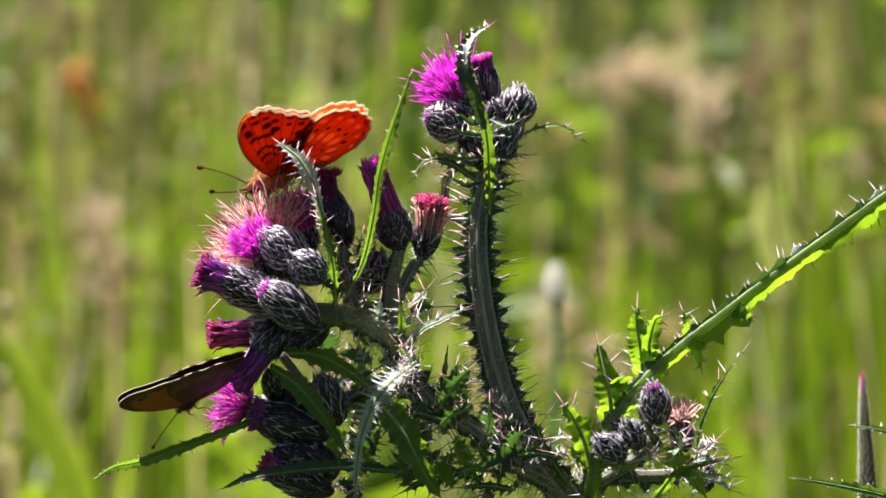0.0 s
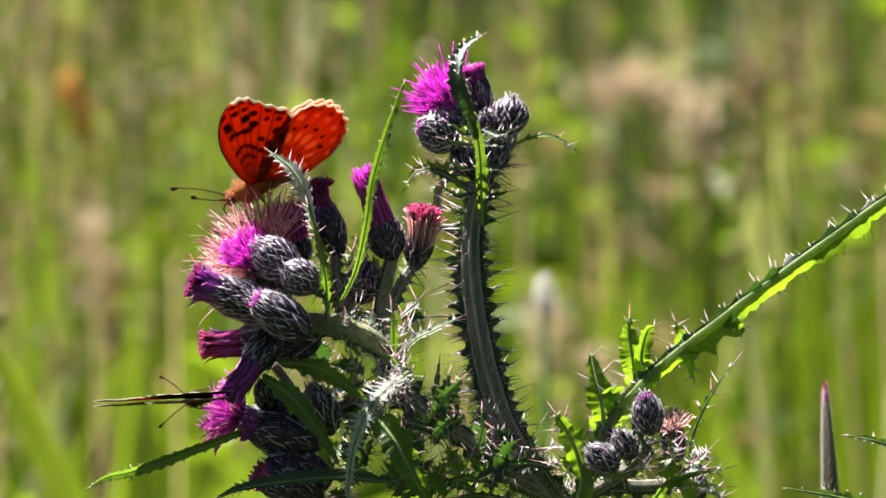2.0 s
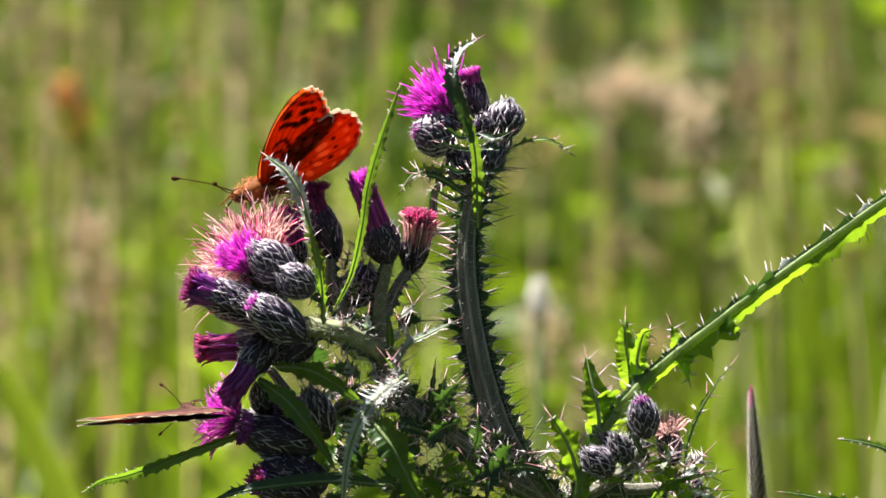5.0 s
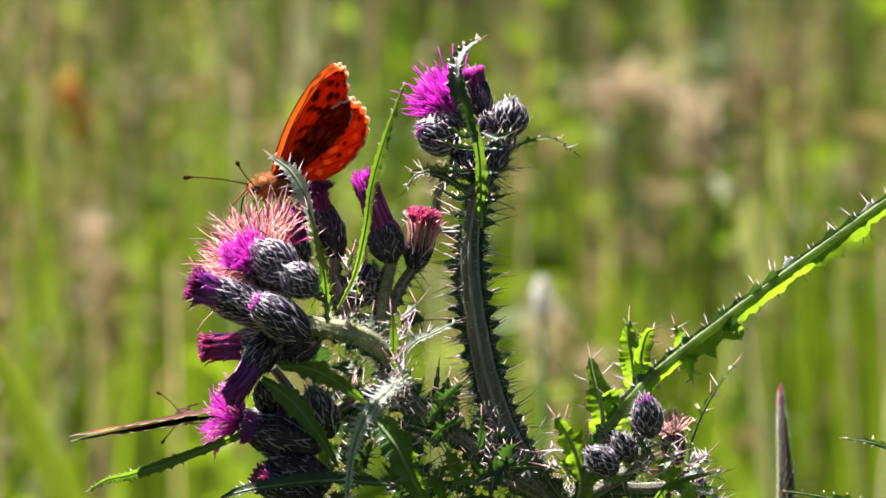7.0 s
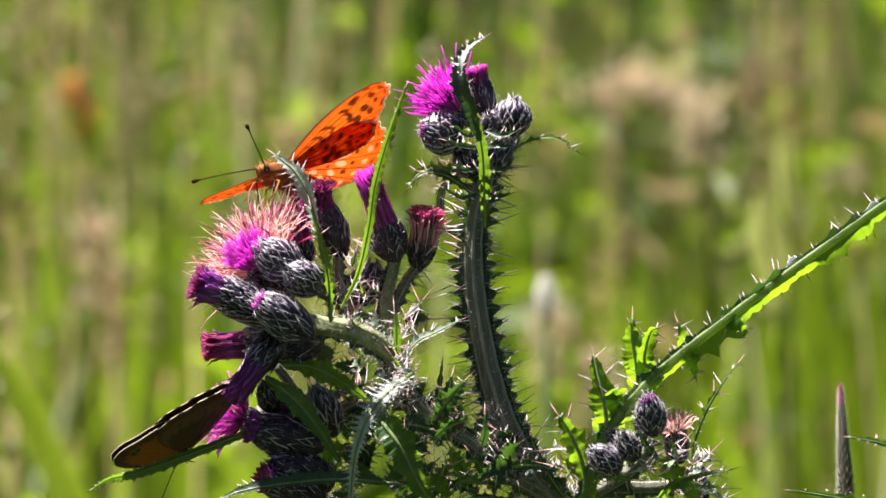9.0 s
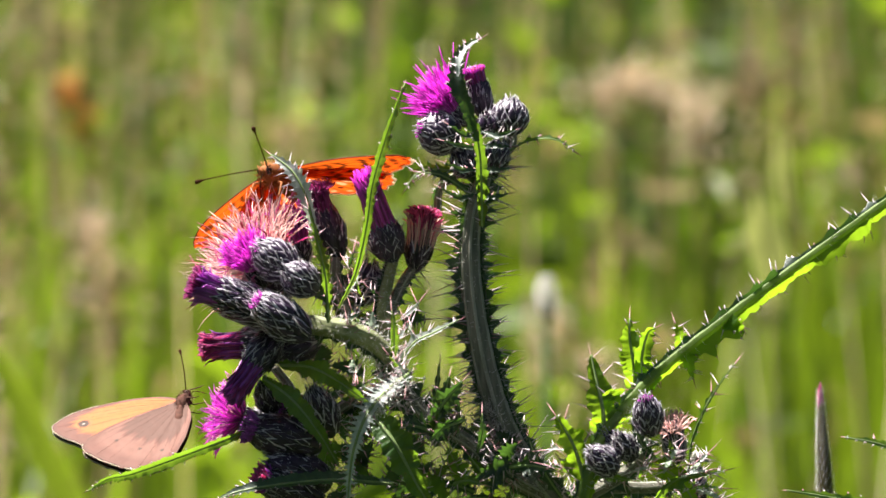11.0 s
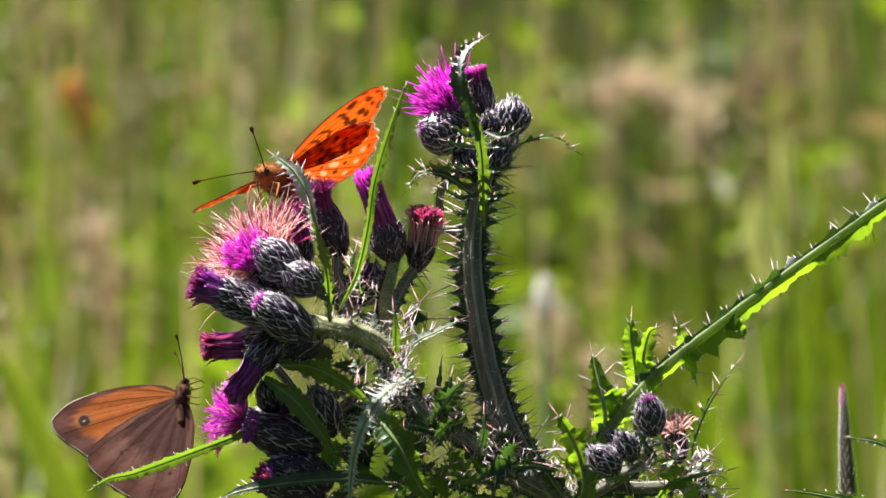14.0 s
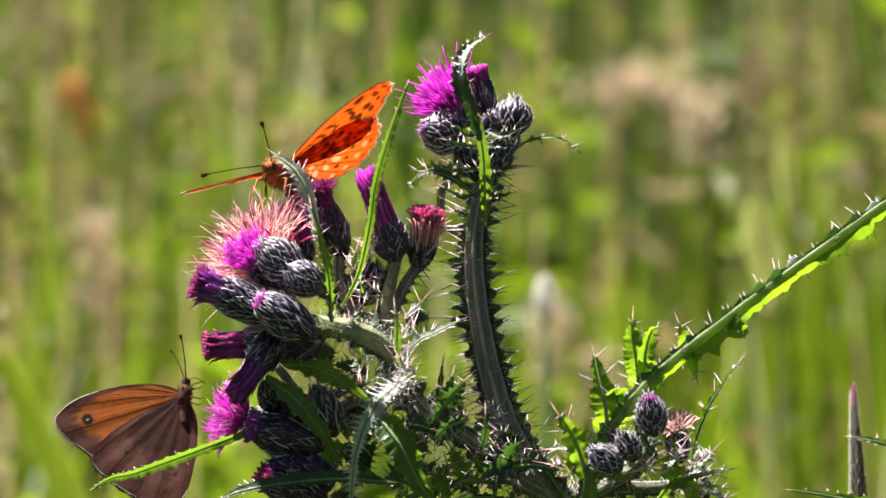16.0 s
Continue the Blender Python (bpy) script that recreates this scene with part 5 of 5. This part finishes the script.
fritillary = thing("fritillary_butterfly", (0, 0, 1.2), "orange fritillary butterfly with black-spotted wings feeding on a thistle flower", "butterfly")
insect_body(fritillary, FUR, FUR, 1.05, (0, 0, 1))
antenna(fritillary, (-4.6, -0.6, -0.4), (-7.2, -0.1, 5.4), 9)
antenna(fritillary, (-4.6, 0.6, -0.6), (-7.0, 9.5, -4.0), 12.4)
fr_left = [fritillary_wing(fritillary, False, 1, 0.008), fritillary_wing(fritillary, True, 1, 0.008)]
fr_right = [fritillary_wing(fritillary, False, -1, -0.008), fritillary_wing(fritillary, True, -1, -0.008)]

B_FORE = [(0, 0), (-1.2, 3.5), (-0.7, 9), (1.3, 15), (3.9, 19.6), (6.6, 22.0), (8.2, 22.4), (10.2, 21.0), (12.2, 17.6), (14.0, 13.6), (11.5, 9.5), (6, 4), (1, 0.2)]
B_HIND = [(0, 0.5), (5, 8), (9.5, 13.0), (13.2, 15.2), (15.6, 14.4), (17.6, 11.6), (19.6, 8), (20.8, 4), (20.3, 0.4), (18.4, -1.8), (12, -3.0), (5, -2.6), (0.5, -0.6)]


def brown_wing(thing_ob, hind, side):
    """side: +1 where the under side is towards +z."""
    edge = outline(B_HIND if hind else B_FORE, 156)
    xy = np.array([(e.x, e.y) for e in edge])

    def under(i, r):
        p = xy[np.clip(i.astype(int), 0, len(edge) - 1)] * r[..., None]
        wob = 0.03 * np.sin(i * 0.5) + 0.015 * np.sin(i * 1.4)
        col = np.zeros(r.shape + (3,)) + np.array((0.11, 0.032, 0.023))
        if hind:
            col = dab(col, 1 - soft(0.56, 0.62, r + wob), (0.066, 0.022, 0.015))
            col = dab(col, soft(0.6, 0.66, r + wob) * (1 - soft(0.8, 0.9, r)) * 0.8, (0.19, 0.08, 0.06))
            for j, q in ((60, 0.73), (84, 0.72), (104, 0.74)):
                d = np.hypot(p[..., 0] - xy[j, 0] * q, p[..., 1] - xy[j, 1] * q)
                col = dab(col, 1 - soft(0.25, 0.45, d), (0.012, 0.006, 0.004))
        else:
            u = i / 156
            field = (1 - soft(0.78, 0.88, r + wob * 0.7)) * soft(0.1, 0.17, u) * (1 - soft(0.88, 0.96, u))
            col = dab(col, field, (0.5, 0.125, 0.008))
            col = dab(col, (1 - soft(0.0, 0.25, r)) * 0.7, (0.07, 0.024, 0.014))
            d = np.hypot(p[..., 0] - 7.0, p[..., 1] - 16.8)
            col = dab(col, 1 - soft(1.4, 1.9, d), (0.4, 0.12, 0.02))
            col = dab(col, 1 - soft(0.95, 1.15, d), (0.004, 0.002, 0.002))
            d = np.hypot(p[..., 0] - 7.1, p[..., 1] - 16.9)
            col = dab(col, 1 - soft(0.1, 0.2, d), (0.7, 0.66, 0.6))
        return dab(col, soft(0.955, 0.985, r) * 0.6, (0.05, 0.02, 0.014))

    def upper(i, r):
        col = np.zeros(r.shape + (3,)) + np.array((0.045, 0.022, 0.013))
        return col if hind else dab(col, soft(0.25, 0.45, r) * (1 - soft(0.78, 0.86, r)) * soft(0.14, 0.22, i / 156) * (1 - soft(0.84, 0.92, i / 156)), (0.4, 0.09, 0.012))
    z = (0.00022 if hind else 0.0) * side
    ob = scaled_part("hindwing" if hind else "forewing", wing_sheet(edge, 60, z + 0.00006 * side, 0, under, 0.012 if hind else 0), BROWN_SCALES, thing_ob)
    scaled_part("upper_side", wing_sheet(edge, 24, z - 0.00004 * side, 0, upper, 0.012 if hind else 0), BROWN_SCALES, ob)
    fr = Shape()
    for k in range(10):
        e = edge[int((32 if hind else 40) + 92 * k / 9)] * 0.001
        bend = Vector((e.y, -e.x, 0)) * 0.05 * (k - 4.5) / 4.5
        v = Shape()
        tube(v, [camber(e * q + bend * math.sin(q * math.pi) + Vector((0, 0, z + 0.00006 * side)), 0) for q in (0.15, 0.45, 0.75, 0.97)], [0.00002, 0.00002, 0.000015, 0.00001], 4)
        part("vein", v, VEIN, ob)
    tube(fr, [camber(edge[i] * 0.001 + Vector((0, 0, z)), 0) for i in range(40, 120)], 0.0001, 4)
    part("fringe", fr, FRINGE, ob, "pale wing fringe")
    return ob


brown = thing("meadow_brown_butterfly", (-0.05, 0, 1.1), "grey-brown and orange meadow butterfly with folded wings and an eyespot", "butterfly")
insect_body(brown, BROWN_FUR, BROWN_FUR, 0.62, (0, 1, 0), rise=1.0)
antenna(brown, (-2.6, 0.2, 0.4), (-0.8, 0.35, 0.45), 8.5, club=0.0003)
antenna(brown, (-2.6, 0.2, -0.4), (-0.8, 0.25, -0.5), 8.5, club=0.0003)
br_wings = [(brown_wing(brown, h, sd), sd) for sd in (1, -1) for h in (False, True)]


# ---- what moves: seconds, place, turn ----
FRITILLARY = (
    (0, -0.03091, 0.00918, 1.15106, 54.3, -22.4, 6.3), (0.5, -0.03140, 0.00917, 1.15098, 51, -25, 6.6), (1, -0.03379, 0.00899, 1.14940, 26.4, -25.5, 24.4),
    (1.5, -0.03388, 0.00893, 1.15030, 41.4, -23.6, 20.0), (2, -0.03345, 0.00898, 1.15108, 42.0, -21.9, 16.6), (2.5, -0.03399, 0.00899, 1.15054, 35.3, -22.4, 25.4),
    (3, -0.03381, 0.00900, 1.15075, 37.4, -19.3, 25.8), (3.5, -0.03262, 0.00899, 1.15128, 44.1, -12.4, 30.5), (4, -0.03128, 0.00905, 1.15124, 45.9, -10.1, 29.8),
    (6.3, -0.03120, 0.00926, 1.15165, 33, -3.5, 42.0), (6.5, -0.03051, 0.00929, 1.15155, 33.5, -3.1, 42.9), (7, -0.02960, 0.00929, 1.15200, 27, 2.6, 44.5),
    (7.5, -0.02844, 0.00932, 1.15246, 19.2, 9.3, 45.3), (8, -0.02982, 0.00945, 1.15395, -10.1, 25.4, 39), (8.5, -0.02972, 0.00942, 1.15365, -9.7, 23.3, 47.8),
    (9, -0.02952, 0.00942, 1.15359, -8.9, 22.8, 54.4), (9.2, -0.02962, 0.00942, 1.15359, -7.4, 23.3, 59.6), (11.3, -0.02922, 0.00942, 1.15365, -5.7, 20.2, 65.4),
    (11.5, -0.02926, 0.00942, 1.15365, -6.1, 19.8, 69), (12, -0.02942, 0.00942, 1.15359, -5.4, 19.7, 70), (12.5, -0.02952, 0.00942, 1.15361, -5.6, 20.7, 70),
    (12.8, -0.02957, 0.00942, 1.15363, -5.1, 21, 70.4), (13, -0.0296, 0.00942, 1.15365, -5.3, 21.6, 70.2), (13.2, -0.02966, 0.00942, 1.15361, -5.1, 22.4, 69.3),
    (13.5, -0.02972, 0.00941, 1.15355, -4.8, 23.2, 68.8), (13.8, -0.02982, 0.00939, 1.15329, -6.2, 23.6, 64.7), (14, -0.03006, 0.00937, 1.15311, -7, 24, 64),
    (14.5, -0.03052, 0.00936, 1.15301, -7.8, 22.9, 62.8), (15, -0.02992, 0.00939, 1.15329, -6.9, 23.6, 66), (15.5, -0.02972, 0.00942, 1.15359, -6.2, 22.6, 68.1),
    (15.8, -0.02958, 0.00943, 1.15376, -5.7, 23.4, 68.3), (16, -0.02932, 0.00946, 1.15403, -4.7, 24, 68.8),)
LEFT_WINGS = (
    (0, 88.4, -0.1), (0.5, 88.9, -0), (1, 86.2, -0),
    (1.5, 86, 0.2), (2, 87.2, 0.1), (2.5, 86, 0.2),
    (3, 87, 0.7), (3.5, 87, 1.7), (4, 87, 1.5),
    (6.3, 88.5, -0), (6.5, 88.9, 0.2), (7, 89, 0.3),
    (7.5, 89, -0.1), (8, 132.9, -4.4), (8.5, 136.1, -5.2),
    (9, 138.4, -5.3), (9.2, 153, -5), (11.3, 175.1, -4.7),
    (11.5, 166.1, -1.7), (12, 165.3, -1.9), (12.5, 159.6, -1.4),
    (12.8, 158.1, -1.4), (13, 156.8, -1.2), (13.2, 145.9, -0.3),
    (13.5, 149.1, -0.6), (13.8, 142.7, -0.1), (14, 140.7, -0.5),
    (14.5, 146.5, -0.7), (15, 151.3, -1), (15.5, 156.7, -1.8),
    (15.8, 143.8, -0.7), (16, 139.2, -0.4),)
RIGHT_WINGS = (
    (0, 91.9, 0.2, 0), (0.5, 91.1, 0.1, 0), (1, 93.1, -0, -0),
    (1.5, 94, -0.1, -0), (2, 92.7, -0.1, -0), (2.5, 94, -0.2, -0),
    (3, 94, -0.7, -0.1), (3.5, 93, -2.9, -0.2), (4, 94, -0.9, -0.1),
    (6.3, 91.5, 0, 0), (6.5, 91.1, -0.2, -0), (7, 91.1, -0.3, -0),
    (7.5, 91.1, 0.1, 0), (8, 2.7, -2.4, -16.1), (8.5, -0.9, -7.5, -19.8),
    (9, -1.3, -10, -24.2), (9.2, -11.8, -23, -21.4), (11.3, -26.3, -8.9, -22.9),
    (11.5, -27.4, -5.3, -19.3), (12, -24.2, -4.2, -24.5), (12.5, -22.2, -4.4, -26.9),
    (12.8, -17.9, -0.7, -31.3), (13, -17.4, -0.3, -34.6), (13.2, -10.6, -18.3, -27.1),
    (13.5, -13.9, -23.9, -25.2), (13.8, -2.7, -14.7, -31.9), (14, -2.5, -14.7, -30.9),
    (14.5, -8.6, -21.1, -33.4), (15, -14.3, -7.8, -32), (15.5, -17.3, -4, -36.6),
    (15.8, -9.6, -19.2, -27.2), (16, -0.6, -13.1, -25.1),)
# how far the fore- and hindwings are turned in their own planes: seconds, degrees
SPREAD = ((0, 3, -4), (1, 9, -5), (1.5, 6, -3), (2.5, 5, -2), (3, 3, -1), (3.5, 1.1, 1), (4, 0, 2), (6.3, -6.6, 6.6), (7.5, -9.4, 9.4), (8, -2, 12), (9.2, 0, 14), (16, 0, 14))
# how far the right wings are rolled about their length: seconds, degrees
ROLL = ((0, 0), (7.5, 0), (8, -22), (8.5, -18), (9, -15), (9.2, 0), (13, 0), (13.2, -8), (13.5, -6), (13.8, -13), (14, -16), (14.5, -8), (15, 0), (15.5, 0), (15.8, -8), (16, -12))
BROWN = (
    (0, -0.04614, 0.00084, 1.11141, -178.3, -29.9, -46.1), (0.5, -0.0462, 0.00083, 1.1113, -178.1, -29.9, -46.6), (1, -0.046, 0.00092, 1.1115, 179.5, -27, -50),
    (1.5, -0.0452, 0.00083, 1.1107, -177, -29.5, -54), (2, -0.04347, 0.00103, 1.11375, 180.3, -9.2, -65.7), (2.5, -0.04329, 0.00092, 1.11396, 184.9, -1.1, -67.4),
    (3, -0.04347, 0.00099, 1.11353, 172.7, -2.6, -73), (3.5, -0.04387, 0.0009, 1.11361, 183.5, -3.8, -69.6), (4, -0.04373, 0.00087, 1.11321, 183.3, -3.1, -73),
    (6.3, -0.04439, 0.0008, 1.11191, 182.5, -6.9, -73.9), (6.5, -0.04471, 0.0008, 1.11212, -176.7, -5.9, -74.1), (7, -0.04509, 0.0007, 1.1113, -171.3, -6.7, -77.6),
    (7.5, -0.04525, 0.00075, 1.1119, -174.5, -3.5, -78.9), (8, -0.04559, 0.00077, 1.11211, -175.3, -3.3, -78.5), (8.5, -0.04729, 0.00065, 1.10971, -173.9, -16.3, -64.6),
    (9, -0.04594, 0.0005, 1.10504, -168.2, -40.6, -52.2), (9.2, -0.0458, 0.00047, 1.10504, -169, -41, -50), (11.3, -0.04539, 0.00123, 1.11398, 179, 32.2, -109.7),
    (11.5, -0.04543, 0.00123, 1.11398, -179.5, 31.1, -109.6), (12, -0.04559, 0.00123, 1.11392, 179.5, 31, -106.2), (12.5, -0.04559, 0.00125, 1.11414, 179.4, 34.8, -105.4),
    (12.8, -0.04564, 0.00125, 1.11416, 176.1, 35.6, -105), (13, -0.04577, 0.00126, 1.11428, 176, 38.4, -105.1), (13.2, -0.04543, 0.00128, 1.11444, 173.2, 46.9, -105.7),
    (13.5, -0.04549, 0.00127, 1.11438, 172.1, 45.7, -106.2), (13.8, -0.04559, 0.00131, 1.11472, 170.1, 53.9, -107.1), (14, -0.04583, 0.00131, 1.11474, 167.7, 62.6, -106.8),
    (14.5, -0.04569, 0.00131, 1.11474, 164.7, 62.8, -102.9), (15, -0.04619, 0.00127, 1.11432, 170.4, 72.3, -100.2), (15.5, -0.04629, 0.00115, 1.11322, 177.6, 76.4, -91),
    (15.8, -0.04615, 0.0012, 1.11369, 164.9, 72, -99.6), (16, -0.04579, 0.0013, 1.11466, 161.3, 64.4, -102.9),)

# sideways sway of the grass spike: seconds, plan units
SWAY = ((0, 28), (0.5, 48), (1, 17), (1.5, 24), (2, -20), (2.5, -26), (3, -10), (3.5, -70), (4, -122), (5.2, -135), (6.3, -108), (6.5, -113), (7, -93), (7.5, -40),
        (8, -34), (8.5, -34), (9, 0), (9.2, 1), (10.2, -20), (11.3, -30), (11.6, -4), (12, 4), (12.5, 27), (13, 12), (13.6, 10), (14, 5), (14.5, -4), (15, 20), (15.5, 14), (15.8, 30), (16, 20))


def motions():
    walk(fritillary, [(t, pose(*row)) for t, *row in FRITILLARY])
    for k in (0, 1):
        def spread(t):
            return pose(0, 0, 0, 0, 0, float(np.interp(t, [q[0] for q in SPREAD], [q[1 + k] for q in SPREAD])))
        walk(fr_left[k], [(t, pose(0, -0.0009, 0.0002, a) @ pose(0, 0, 0, 0, 0, b) @ spread(t)) for t, a, b in LEFT_WINGS])
        walk(fr_right[k], [(t, pose(0, 0.0009, 0.0002, *turn) @ pose(0, 0, 0, 0, float(np.interp(t, [q[0] for q in ROLL], [q[1] for q in ROLL])), 0) @ spread(t)) for t, *turn in RIGHT_WINGS])
    for field, size, beat in ((meadow[0], 0.22, 0.0), (meadow[1], 0.3, 1.3), (meadow[2], 0.4, 2.2), (meadow[3], 0.35, 3.1)):
        walk(field, [(i * 0.8, pose(0, 0, 0, 0, size * math.sin(i * 0.93 + beat) + 0.12 * math.sin(i * 2.1 + beat * 2))) for i in range(21)])
    walk(yellow_plant, [(t, pose(*yellow_plant.location, 0, u * 0.012)) for t, u in ((0, 2), (1.5, 0), (3.5, -6), (7, -9), (9, 0), (12.5, 4), (14.5, -10), (16, -13))])
    walk(white_flower, [(t, pose(*white_flower.location, 0, u * 0.012)) for t, u in ((0, 8), (1.5, 4), (3.5, 2), (7, 0), (9, 0), (12.5, 8), (14.5, -2), (16, -2))])
    walk(spike, [(t, pose(*spike.location, 0, math.degrees(u * 0.000107 / 1.02))) for t, u in SWAY])
    walk(brown, [(t, pose(*row)) for t, *row in BROWN])
    for wing, side in br_wings:
        walk(wing, [(0, pose(0, 0, side * 0.0003, side * 0.4)), (9.2, pose(0, 0, side * 0.0003, side * 0.4)), (11.3, pose(0, 0, side * 0.0003, side * 0.3)), (16, pose(0, 0, side * 0.0003, side * 0.6))])


motions()
